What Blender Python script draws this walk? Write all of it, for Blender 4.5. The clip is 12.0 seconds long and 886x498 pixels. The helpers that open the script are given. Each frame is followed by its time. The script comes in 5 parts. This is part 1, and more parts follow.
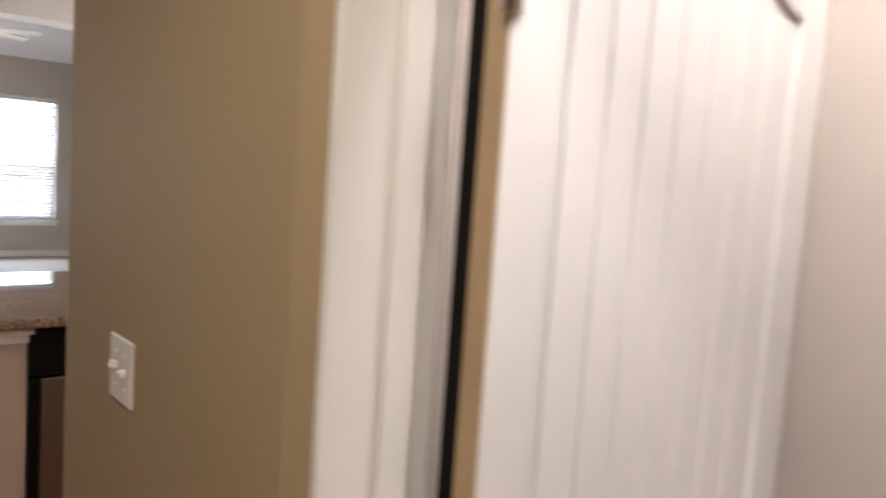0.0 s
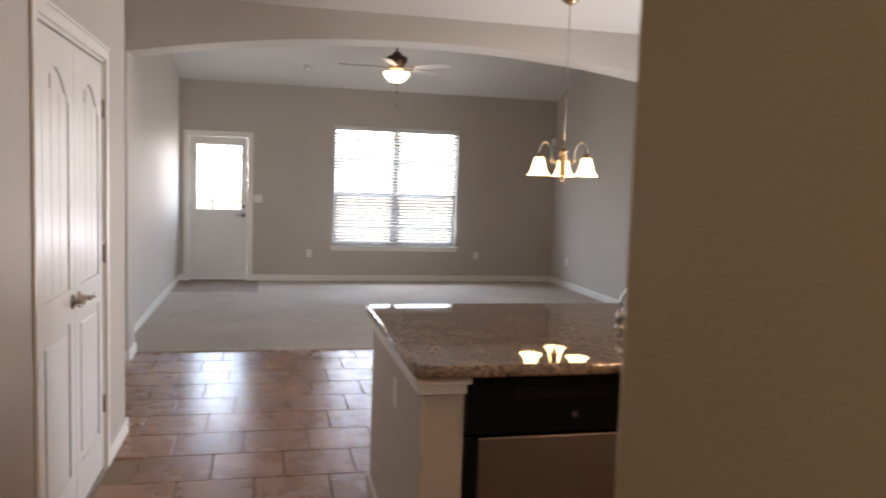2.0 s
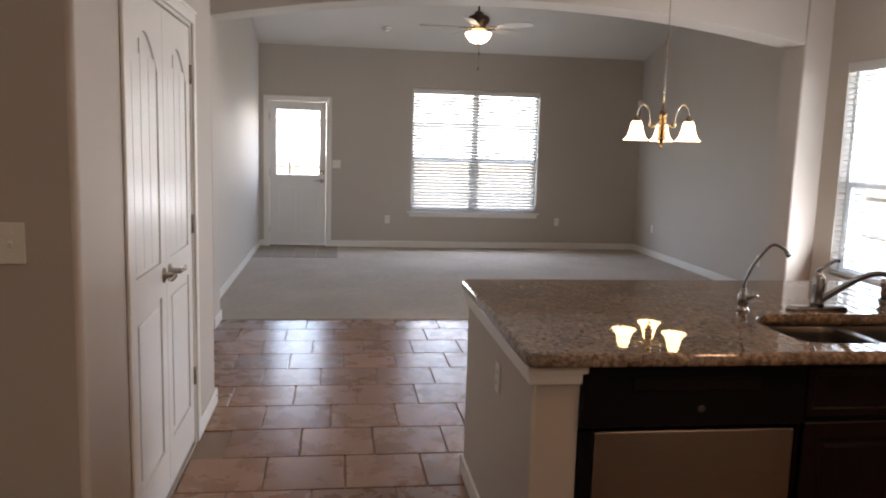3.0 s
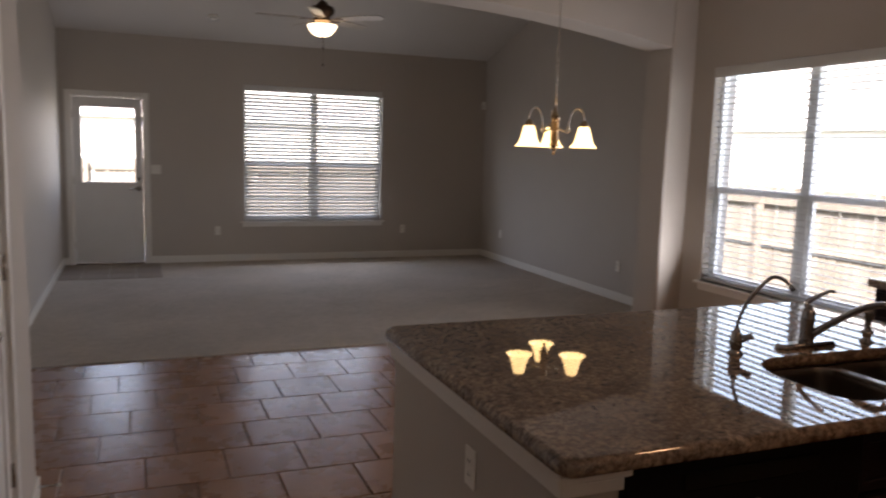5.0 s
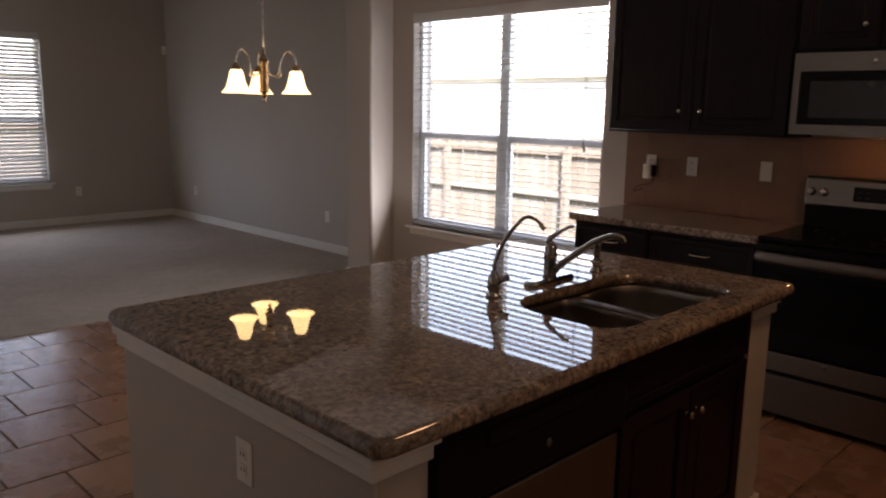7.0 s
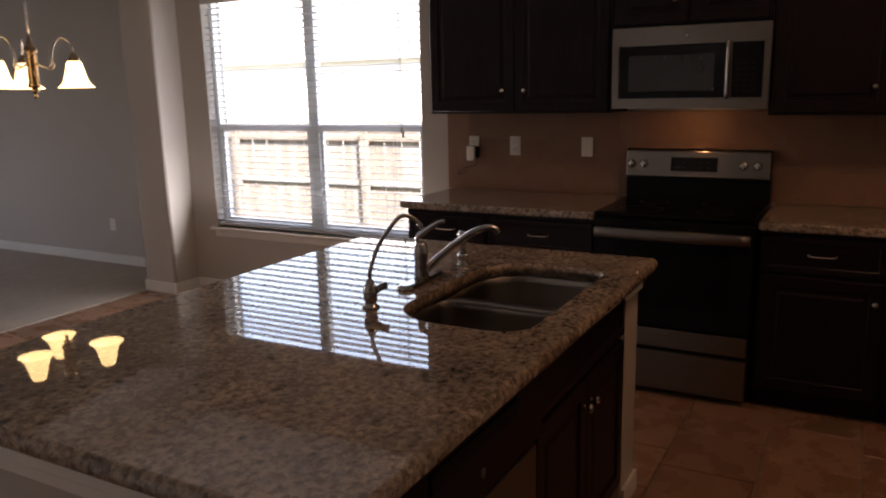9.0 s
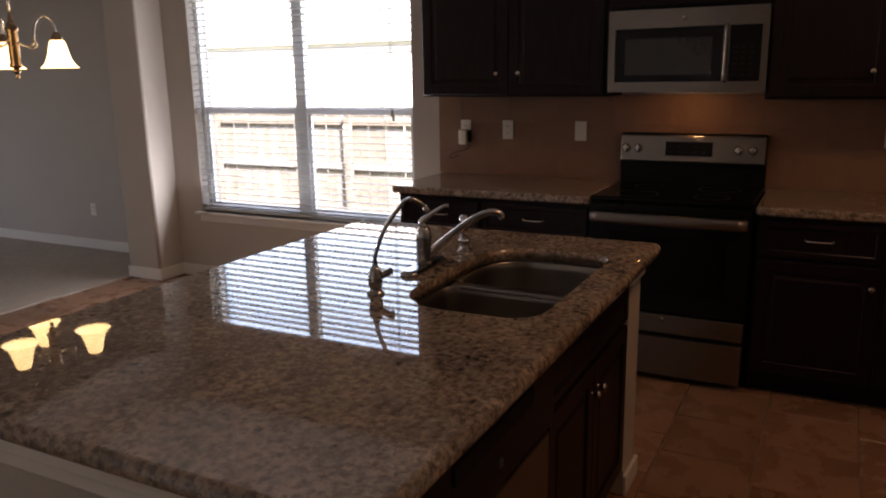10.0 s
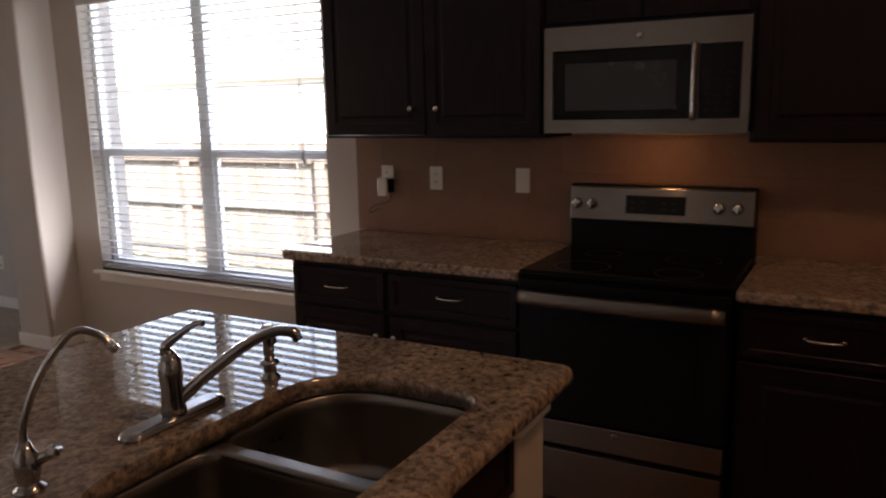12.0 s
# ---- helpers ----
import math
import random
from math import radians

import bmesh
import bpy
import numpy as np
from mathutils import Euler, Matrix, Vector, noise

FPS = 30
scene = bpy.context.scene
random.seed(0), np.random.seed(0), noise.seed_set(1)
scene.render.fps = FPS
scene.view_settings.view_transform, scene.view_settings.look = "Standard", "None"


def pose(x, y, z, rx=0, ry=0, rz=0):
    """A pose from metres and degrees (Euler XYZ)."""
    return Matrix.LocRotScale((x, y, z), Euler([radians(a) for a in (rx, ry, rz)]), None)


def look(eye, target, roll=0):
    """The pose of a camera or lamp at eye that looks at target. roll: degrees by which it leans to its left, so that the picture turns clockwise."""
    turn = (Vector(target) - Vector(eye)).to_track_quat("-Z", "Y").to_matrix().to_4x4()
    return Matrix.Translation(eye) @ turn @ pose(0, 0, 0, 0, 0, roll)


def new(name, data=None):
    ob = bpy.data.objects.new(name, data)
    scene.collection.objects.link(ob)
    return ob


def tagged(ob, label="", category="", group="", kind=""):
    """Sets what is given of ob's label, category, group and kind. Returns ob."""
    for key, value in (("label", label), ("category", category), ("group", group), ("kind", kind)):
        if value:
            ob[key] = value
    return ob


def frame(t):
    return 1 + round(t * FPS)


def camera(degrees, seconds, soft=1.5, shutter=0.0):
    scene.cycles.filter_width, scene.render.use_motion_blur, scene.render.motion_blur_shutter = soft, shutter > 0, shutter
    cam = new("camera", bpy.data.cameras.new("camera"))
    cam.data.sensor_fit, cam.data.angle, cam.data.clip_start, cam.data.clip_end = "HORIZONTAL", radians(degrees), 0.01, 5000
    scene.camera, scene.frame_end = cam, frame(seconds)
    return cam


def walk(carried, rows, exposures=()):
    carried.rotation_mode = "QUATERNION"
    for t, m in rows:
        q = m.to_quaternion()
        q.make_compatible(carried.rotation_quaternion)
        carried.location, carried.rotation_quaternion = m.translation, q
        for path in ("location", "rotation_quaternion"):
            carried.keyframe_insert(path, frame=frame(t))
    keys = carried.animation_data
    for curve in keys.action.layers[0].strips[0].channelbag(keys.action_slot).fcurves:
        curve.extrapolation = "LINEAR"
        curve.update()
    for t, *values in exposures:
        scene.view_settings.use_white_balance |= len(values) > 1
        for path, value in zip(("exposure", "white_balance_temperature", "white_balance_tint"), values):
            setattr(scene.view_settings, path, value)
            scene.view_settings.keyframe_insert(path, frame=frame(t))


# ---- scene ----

# ---- camera and walk ----
cam = camera(60.0, 12.0, soft=2.0, shutter=0.4)
PATH = [
    (0, (-0.105, -0.349, 1.601), (1.178, 1.178, 1.410), 4.0),
    (0.3, (-0.1, -0.14, 1.571), (1.041, 1.494, 1.400), 5.0),
    (0.5, (-0.11, -0.04, 1.567), (0.926, 1.661, 1.387), 3.4),
    (1, (-0.182, 0.1, 1.581), (0.672, 1.898, 1.385), 1.4),
    (1.5, (-0.188, 0.238, 1.571), (0.467, 2.117, 1.371), 2.2),
    (2, (-0.069, 0.593, 1.517), (0.38, 2.534, 1.345), 1.9),
    (2.5, (-0.103, 0.688, 1.529), (0.163, 2.656, 1.294), 1.6),
    (4.5, (-0.345, 1.551, 1.537), (0.118, 3.474, 1.239), 1.6),
    (5, (-0.417, 1.653, 1.569), (0.32, 3.494, 1.309), 1.7),
    (5.5, (-0.43, 1.764, 1.548), (0.486, 3.524, 1.293), 1.2),
    (6, (-0.475, 1.785, 1.559), (0.656, 3.411, 1.278), 0.5),
    (6.5, (-0.466, 1.853, 1.538), (0.817, 3.352, 1.215), 0.9),
    (8.5, (-0.437, 2.294, 1.563), (1.203, 3.356, 1.138), -1.1),
    (9, (-0.395, 2.351, 1.549), (1.32, 3.296, 1.141), -1.3),
    (9.5, (-0.407, 2.39, 1.549), (1.327, 3.294, 1.128), -1.0),
    (10, (-0.392, 2.445, 1.54), (1.342, 3.338, 1.093), -1.0),
    (10.5, (-0.206, 2.42, 1.539), (1.552, 3.283, 1.134), -1.7),
    (11, (0.089, 2.365, 1.551), (1.865, 3.232, 1.247), -0.3),
    (11.5, (0.423, 2.371, 1.504), (2.217, 3.201, 1.197), -1.7),
    (12, (0.71, 2.409, 1.537), (2.433, 3.357, 1.174), -1.2),
]
EXPOSURES = [(0.0, 4.9, 6100, 15), (0.5, 4.9, 6500, 17), (1.0, 4.65, 6700, 17), (1.5, 4.5, 6600, 16), (2.7, 4.3, 6450, 16), (4.3, 3.45, 6650, 19), (5.5, 2.95, 6800, 22), (6.5, 3.02, 6800, 23), (8.5, 3.18, 6800, 23), (12.0, 3.3, 6700, 22)]
walk(cam, [(t, look(eye, target, roll)) for t, eye, target, roll in PATH], EXPOSURES)

# ---- world and sun ----
SUN_TURN, SUN_HEIGHT = 218.0, 50.0      # compass degrees from +y, clockwise; degrees above the horizon
world = bpy.data.worlds.new("sky")
scene.world = world
world.use_nodes = True
wn = world.node_tree.nodes
sky = wn.new("ShaderNodeTexSky")
sky.sky_type, sky.sun_disc = "NISHITA", False
sky.sun_elevation, sky.sun_rotation = radians(SUN_HEIGHT), radians(SUN_TURN)
sky.dust_density = 3.0
wn["Background"].inputs["Strength"].default_value = 0.14
world.node_tree.links.new(sky.outputs["Color"], wn["Background"].inputs["Color"])
sun = new("sun", bpy.data.lights.new("sun", "SUN"))
sun.data.energy, sun.data.angle, sun.data.color = 4.6, radians(0.5), (1.0, 0.95, 0.88)
_a, _h = radians(SUN_TURN), radians(SUN_HEIGHT)
_from = Vector((math.sin(_a) * math.cos(_h), math.cos(_a) * math.cos(_h), math.sin(_h)))
sun.matrix_world = look(_from * 40, (0, 0, 0))


# lamps that stand in for sky light at each opening, plus two added sill strips
def sky_lamp(name, m, w, h, watts):
    lamp = new(name, bpy.data.lights.new(name, "AREA"))
    lamp.data.shape, lamp.data.size, lamp.data.size_y = "RECTANGLE", w, h
    lamp.data.energy, lamp.data.color = watts, (0.93, 0.97, 1.0)
    lamp.matrix_world = m
    return lamp


sky_lamp("window_light_living", pose(1.82, 12.165, 1.42, -90, 0, 0), 1.88, 1.76, 1.75)
# unseen fill strip on the room side of the blind, added to lift the room
sky_lamp("living_sill_fill", pose(1.82, 11.975, 0.64, -115, 0, 0), 1.80, 0.06, 1.0)
sky_lamp("window_light_kitchen", pose(4.165, 5.855, 1.41, 90, 0, 90), 1.80, 1.73, 2.1)
# added fill strip, set too low to mirror in the island worktop
sky_lamp("kitchen_sill_fill", pose(3.970, 5.855, 0.62, 112, 0, 90), 1.70, 0.06, 3.9)
sky_lamp("window_light_door", pose(-0.735, 11.985, 1.49, -90, 0, 0), 0.60, 0.88, 0.42)

# ---- materials ----
def mat(name, color, rough=0.6, metal=0.0, spec=0.5):
    m = bpy.data.materials.new(name)
    m.use_nodes = True
    b = m.node_tree.nodes["Principled BSDF"]
    b.inputs["Base Color"].default_value = (*color, 1)
    b.inputs["Roughness"].default_value = rough
    b.inputs["Metallic"].default_value = metal
    b.inputs["Specular IOR Level"].default_value = spec
    return m


def node(m, kind, **values):
    n = m.node_tree.nodes.new(kind)
    for key, value in values.items():
        n.inputs[key.replace("_", " ")].default_value = value
    return n


def join(m, out, into):
    m.node_tree.links.new(out, into)


def shader(m):
    return m.node_tree.nodes["Principled BSDF"]


def coords(m, scale=(1, 1, 1), source="Object"):
    c = m.node_tree.nodes.new("ShaderNodeTexCoord")
    mp = node(m, "ShaderNodeMapping", Scale=scale)
    join(m, c.outputs[source], mp.inputs["Vector"])
    return mp.outputs["Vector"]


def ramp(m, fac, stops):
    r = m.node_tree.nodes.new("ShaderNodeValToRGB")
    r.color_ramp.elements[0].position, r.color_ramp.elements[0].color = stops[0][0], (*stops[0][1], 1)
    r.color_ramp.elements[1].position, r.color_ramp.elements[1].color = stops[-1][0], (*stops[-1][1], 1)
    for p, c in stops[1:-1]:
        r.color_ramp.elements.new(p).color = (*c, 1)
    join(m, fac, r.inputs["Fac"])
    return r.outputs["Color"]


def noise_of(m, vec, scale, detail=3.0, rough=0.55):
    n = node(m, "ShaderNodeTexNoise", Scale=scale, Detail=detail, Roughness=rough)
    join(m, vec, n.inputs["Vector"])
    return n.outputs["Fac"]


def blend(m, kind, fac, a, b):
    x = m.node_tree.nodes.new("ShaderNodeMix")
    x.data_type, x.blend_type = "RGBA", kind
    for value, slot in ((fac, 0), (a, 6), (b, 7)):
        if isinstance(value, (int, float)):
            x.inputs[slot].default_value = value
        elif isinstance(value, tuple):
            x.inputs[slot].default_value = (*value, 1)
        else:
            join(m, value, x.inputs[slot])
    return x.outputs[2]


def bump(m, height, strength, distance=0.002):
    b = node(m, "ShaderNodeBump", Strength=strength, Distance=distance)
    join(m, height, b.inputs["Height"])
    join(m, b.outputs["Normal"], shader(m).inputs["Normal"])


def mottled(name, color, rough, amount=0.12, big=1.2, fine=60.0, relief=0.15, distance=0.002, metal=0.0, spec=0.5):
    """A plain finish with soft clouding, fine grain and slight relief."""
    m = mat(name, color, rough, metal, spec)
    v = coords(m)
    cloud, grain = noise_of(m, v, big, 4.0), noise_of(m, v, fine, 3.0)
    lo, hi = tuple(c * (1 - amount) for c in color), tuple(min(1, c * (1 + amount)) for c in color)
    c1 = ramp(m, cloud, [(0.3, lo), (0.7, hi)])
    c2 = blend(m, "MULTIPLY", 0.35, c1, ramp(m, grain, [(0.3, (1 - amount,) * 3), (0.7, (1, 1, 1))]))
    join(m, c2, shader(m).inputs["Base Color"])
    r = node(m, "ShaderNodeMapRange", To_Min=max(0.02, rough - 0.08), To_Max=min(1, rough + 0.08))
    join(m, cloud, r.inputs["Value"])
    join(m, r.outputs["Result"], shader(m).inputs["Roughness"])
    if relief:
        bump(m, grain, relief, distance)
    return m


wall_paint = mottled("wall_paint", (0.48, 0.437, 0.388), 0.62, 0.04, 0.7, 130.0, 0.35, 0.0012)
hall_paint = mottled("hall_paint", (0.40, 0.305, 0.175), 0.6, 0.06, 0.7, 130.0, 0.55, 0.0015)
ceiling_paint = mottled("ceiling_paint", (0.56, 0.53, 0.49), 0.8, 0.04, 0.7, 90.0, 0.5, 0.002)
trim_paint = mottled("trim_paint", (0.76, 0.74, 0.69), 0.35, 0.04, 1.0, 40.0, 0.05)
door_paint = mottled("door_paint", (0.73, 0.72, 0.69), 0.32, 0.04, 1.2, 50.0, 0.06)
plastic_white = mottled("plastic_white", (0.78, 0.76, 0.70), 0.35, 0.03, 8.0, 90.0, 0.02)
blind_white = mottled("blind_white", (0.62, 0.61, 0.585), 0.45, 0.03, 3.0, 80.0, 0.04)
vinyl_white = mottled("vinyl_white", (0.78, 0.78, 0.76), 0.4, 0.03, 2.0, 60.0, 0.04)
# near-black that colours in the shade of gaps and socket slots
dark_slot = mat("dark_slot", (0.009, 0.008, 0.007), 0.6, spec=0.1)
black_plastic = mottled("black_plastic", (0.006, 0.006, 0.007), 0.3, 0.1, 5.0, 120.0, 0.03, spec=0.12)
black_glass = mat("black_glass", (0.004, 0.004, 0.004), 0.06, spec=0.14)
chrome = mottled("chrome", (0.43, 0.42, 0.41), 0.11, 0.05, 9.0, 90.0, 0.02, metal=1.0)
nickel = mottled("nickel", (0.52, 0.48, 0.43), 0.25, 0.06, 9.0, 90.0, 0.02, metal=1.0)
antique_brass = mottled("antique_brass", (0.27, 0.19, 0.115), 0.27, 0.15, 12.0, 90.0, 0.04, metal=1.0)
bronze = mottled("bronze", (0.06, 0.035, 0.022), 0.35, 0.15, 9.0, 90.0, 0.04, metal=0.6)
fan_wood = mottled("fan_wood", (0.55, 0.50, 0.44), 0.4, 0.2, 3.0, 60.0, 0.05)
concrete = mottled("concrete", (0.45, 0.43, 0.40), 0.85, 0.12, 0.8, 60.0, 0.4)
siding = mottled("siding", (0.74, 0.71, 0.66), 0.8, 0.08, 0.5, 20.0, 0.2)
roofing = mottled("roofing", (0.34, 0.32, 0.30), 0.9, 0.2, 0.6, 20.0, 0.5, 0.01)


def brushed(name, color, rough, stretch):
    m = mat(name, color, rough, 1.0)
    v = coords(m, stretch)
    n = noise_of(m, v, 30.0, 4.0)
    join(m, ramp(m, n, [(0.3, tuple(c * 0.85 for c in color)), (0.7, color)]), shader(m).inputs["Base Color"])
    r = node(m, "ShaderNodeMapRange", To_Min=rough - 0.06, To_Max=rough + 0.08)
    join(m, n, r.inputs["Value"])
    join(m, r.outputs["Result"], shader(m).inputs["Roughness"])
    bump(m, n, 0.06, 0.0005)
    return m


steel = brushed("brushed_steel", (0.26, 0.23, 0.205), 0.3, (1, 0.4, 14))
shader(steel).inputs["Anisotropic"].default_value = 0.8
grain_way = node(steel, "ShaderNodeCombineXYZ", Z=1.0)
join(steel, grain_way.outputs["Vector"], shader(steel).inputs["Tangent"])
sink_steel = mottled("sink_steel", (0.26, 0.235, 0.21), 0.30, 0.05, 6.0, 200.0, 0.03, 0.0003, metal=1.0)


def granite():
    m = mat("granite", (0.3, 0.27, 0.23), 0.09, spec=0.72)
    v = coords(m)
    big, mid = noise_of(m, v, 6.0, 6.0, 0.65), noise_of(m, v, 52.0, 5.0, 0.7)
    bent = node(m, "ShaderNodeTexNoise", Scale=60.0, Detail=2.0)
    join(m, v, bent.inputs["Vector"])
    warp = blend(m, "LINEAR_LIGHT", 0.012, v, bent.outputs["Color"])
    cells = node(m, "ShaderNodeTexVoronoi", Scale=85.0)
    join(m, warp, cells.inputs["Vector"])
    blots = node(m, "ShaderNodeTexVoronoi", Scale=52.0)
    join(m, warp, blots.inputs["Vector"])
    base = ramp(m, mid, [(0.30, (0.105, 0.085, 0.073)), (0.41, (0.185, 0.150, 0.125)), (0.50, (0.325, 0.265, 0.215)), (0.60, (0.39, 0.335, 0.285)), (0.74, (0.245, 0.198, 0.165))])
    warm = ramp(m, big, [(0.35, (0.55, 0.53, 0.51)), (0.65, (1.0, 0.95, 0.87))])
    c = blend(m, "MULTIPLY", 0.8, base, warm)
    grey = node(m, "ShaderNodeRGBToBW")
    join(m, cells.outputs["Color"], grey.inputs["Color"])
    c = blend(m, "MULTIPLY", 0.55, c, ramp(m, grey.outputs["Val"], [(0.2, (0.46, 0.44, 0.42)), (0.45, (0.9, 0.86, 0.82)), (0.8, (1.25, 1.2, 1.15))]))
    shade = node(m, "ShaderNodeRGBToBW")
    join(m, blots.outputs["Color"], shade.inputs["Color"])
    c = blend(m, "MULTIPLY", 0.6, c, ramp(m, shade.outputs["Val"], [(0.20, (0.48, 0.47, 0.47)), (0.36, (0.95, 0.93, 0.9)), (0.75, (1.12, 1.08, 1.03))]))
    join(m, c, shader(m).inputs["Base Color"])
    r = node(m, "ShaderNodeMapRange", To_Min=0.012, To_Max=0.035)
    join(m, big, r.inputs["Value"])
    join(m, r.outputs["Result"], shader(m).inputs["Roughness"])
    bump(m, noise_of(m, v, 5.0, 1.0), 0.004, 0.002)
    return m


def cabinet_wood():
    m = mat("espresso_wood", (0.02, 0.011, 0.009), 0.38, spec=0.22)
    v = coords(m, (6, 6, 0.7))
    n = noise_of(m, v, 9.0, 6.0, 0.6)
    join(m, ramp(m, n, [(0.3, (0.0055, 0.0030, 0.0046)), (0.55, (0.0095, 0.0048, 0.0070)), (0.8, (0.018, 0.0085, 0.0108))]), shader(m).inputs["Base Color"])
    r = node(m, "ShaderNodeMapRange", To_Min=0.32, To_Max=0.48)
    join(m, n, r.inputs["Value"])
    join(m, r.outputs["Result"], shader(m).inputs["Roughness"])
    bump(m, n, 0.12, 0.0008)
    return m


def tile_ceramic(name, lo, hi, rough, vary=0.25):
    m = mat(name, lo, rough, spec=0.34)
    v = coords(m)
    info = m.node_tree.nodes.new("ShaderNodeObjectInfo")
    geo = m.node_tree.nodes.new("ShaderNodeNewGeometry")
    both = node(m, "ShaderNodeMath")
    join(m, info.outputs["Random"], both.inputs[0])
    join(m, geo.outputs["Random Per Island"], both.inputs[1])
    wrap = m.node_tree.nodes.new("ShaderNodeMath")
    wrap.operation = "FRACT"
    join(m, both.outputs[0], wrap.inputs[0])
    shift = m.node_tree.nodes.new("ShaderNodeVectorMath")
    shift.operation = "ADD"
    join(m, v, shift.inputs[0])
    wide = m.node_tree.nodes.new("ShaderNodeMath")
    wide.operation = "MULTIPLY"
    wide.inputs[1].default_value = 37.0
    join(m, wrap.outputs[0], wide.inputs[0])
    join(m, wide.outputs[0], shift.inputs[1])
    cloud = noise_of(m, shift.outputs["Vector"], 5.0, 5.0, 0.6)
    grain = noise_of(m, shift.outputs["Vector"], 70.0, 3.0)
    c = ramp(m, cloud, [(0.3, lo), (0.72, hi)])
    tone = ramp(m, wrap.outputs[0], [(0.0, (1 - vary,) * 3), (1.0, (1.0, 1.0, 1.0))])
    c = blend(m, "MULTIPLY", 1.0, c, tone)
    c = blend(m, "MULTIPLY", 0.3, c, ramp(m, grain, [(0.35, (0.8, 0.78, 0.75)), (0.6, (1, 1, 1))]))
    join(m, c, shader(m).inputs["Base Color"])
    r = node(m, "ShaderNodeMapRange", To_Min=rough - 0.02, To_Max=rough + 0.03)
    join(m, cloud, r.inputs["Value"])
    join(m, r.outputs["Result"], shader(m).inputs["Roughness"])
    bump(m, cloud, 0.10, 0.002)
    return m


def carpet_stuff():
    m = mat("carpet", (0.42, 0.385, 0.345), 0.95, spec=0.1)
    v = coords(m)
    big, mid, fine = noise_of(m, v, 1.1, 4.0), noise_of(m, v, 14.0, 4.0), noise_of(m, v, 160.0, 3.0)
    c = ramp(m, fine, [(0.3, (0.42, 0.37, 0.315)), (0.7, (0.66, 0.59, 0.51))])
    c = blend(m, "MULTIPLY", 0.6, c, ramp(m, mid, [(0.3, (0.78, 0.77, 0.76)), (0.7, (1, 1, 1))]))
    c = blend(m, "MULTIPLY", 0.8, c, ramp(m, big, [(0.35, (0.80, 0.80, 0.80)), (0.65, (1, 1, 1))]))
    join(m, c, shader(m).inputs["Base Color"])
    bump(m, fine, 0.6, 0.006)
    return m


def fence_wood():
    m = mat("fence_wood", (0.34, 0.27, 0.20), 0.85)
    v = coords(m, (5, 5, 0.5))
    info = m.node_tree.nodes.new("ShaderNodeObjectInfo")
    n = noise_of(m, v, 6.0, 6.0, 0.65)
    c = ramp(m, n, [(0.3, (0.14, 0.12, 0.10)), (0.7, (0.32, 0.28, 0.235))])
    c = blend(m, "MULTIPLY", 1.0, c, ramp(m, info.outputs["Random"], [(0.0, (0.7, 0.68, 0.66)), (1.0, (1, 1, 1))]))
    join(m, c, shader(m).inputs["Base Color"])
    bump(m, n, 0.4, 0.004)
    return m


def grass_stuff():
    m = mat("lawn", (0.09, 0.10, 0.035), 0.9)
    v = coords(m)
    c = ramp(m, noise_of(m, v, 0.8, 6.0, 0.7), [(0.35, (0.16, 0.14, 0.06)), (0.65, (0.07, 0.10, 0.03))])
    c = blend(m, "MULTIPLY", 0.7, c, ramp(m, noise_of(m, v, 30.0, 4.0), [(0.3, (0.5, 0.5, 0.5)), (0.7, (1, 1, 1))]))
    join(m, c, shader(m).inputs["Base Color"])
    bump(m, noise_of(m, v, 60.0, 3.0), 0.8, 0.03)
    return m


def window_glass():
    m = bpy.data.materials.new("window_glass")
    m.use_nodes = True
    t = m.node_tree
    t.nodes.remove(t.nodes["Principled BSDF"])
    clear, gloss, mix = (t.nodes.new("ShaderNode" + k) for k in ("BsdfTransparent", "BsdfGlossy", "MixShader"))
    clear.inputs["Color"].default_value = (0.93, 0.95, 0.95, 1)
    gloss.inputs["Roughness"].default_value = 0.01
    mix.inputs[0].default_value = 0.04
    t.links.new(clear.outputs[0], mix.inputs[1])
    t.links.new(gloss.outputs[0], mix.inputs[2])
    t.links.new(mix.outputs[0], t.nodes["Material Output"].inputs["Surface"])
    return m


def let_light_through(m, share):
    """Thin plastic that glows a little when lit from behind."""
    t = m.node_tree
    thin, mix = t.nodes.new("ShaderNodeBsdfTranslucent"), t.nodes.new("ShaderNodeMixShader")
    thin.inputs["Color"].default_value = (0.85, 0.84, 0.80, 1)
    mix.inputs[0].default_value = share
    t.links.new(t.nodes["Principled BSDF"].outputs[0], mix.inputs[1])
    t.links.new(thin.outputs[0], mix.inputs[2])
    t.links.new(mix.outputs[0], t.nodes["Material Output"].inputs["Surface"])


let_light_through(blind_white, 0.15)


def lamp_glass(name, color, strength):
    m = mat(name, (0.85, 0.78, 0.66), 0.35)
    b = shader(m)
    b.inputs["Emission Color"].default_value = (*color, 1)
    v = coords(m)
    r = node(m, "ShaderNodeMapRange", To_Min=strength * 0.8, To_Max=strength * 1.2)
    join(m, noise_of(m, v, 30.0, 3.0), r.inputs["Value"])
    join(m, r.outputs["Result"], b.inputs["Emission Strength"])
    return m


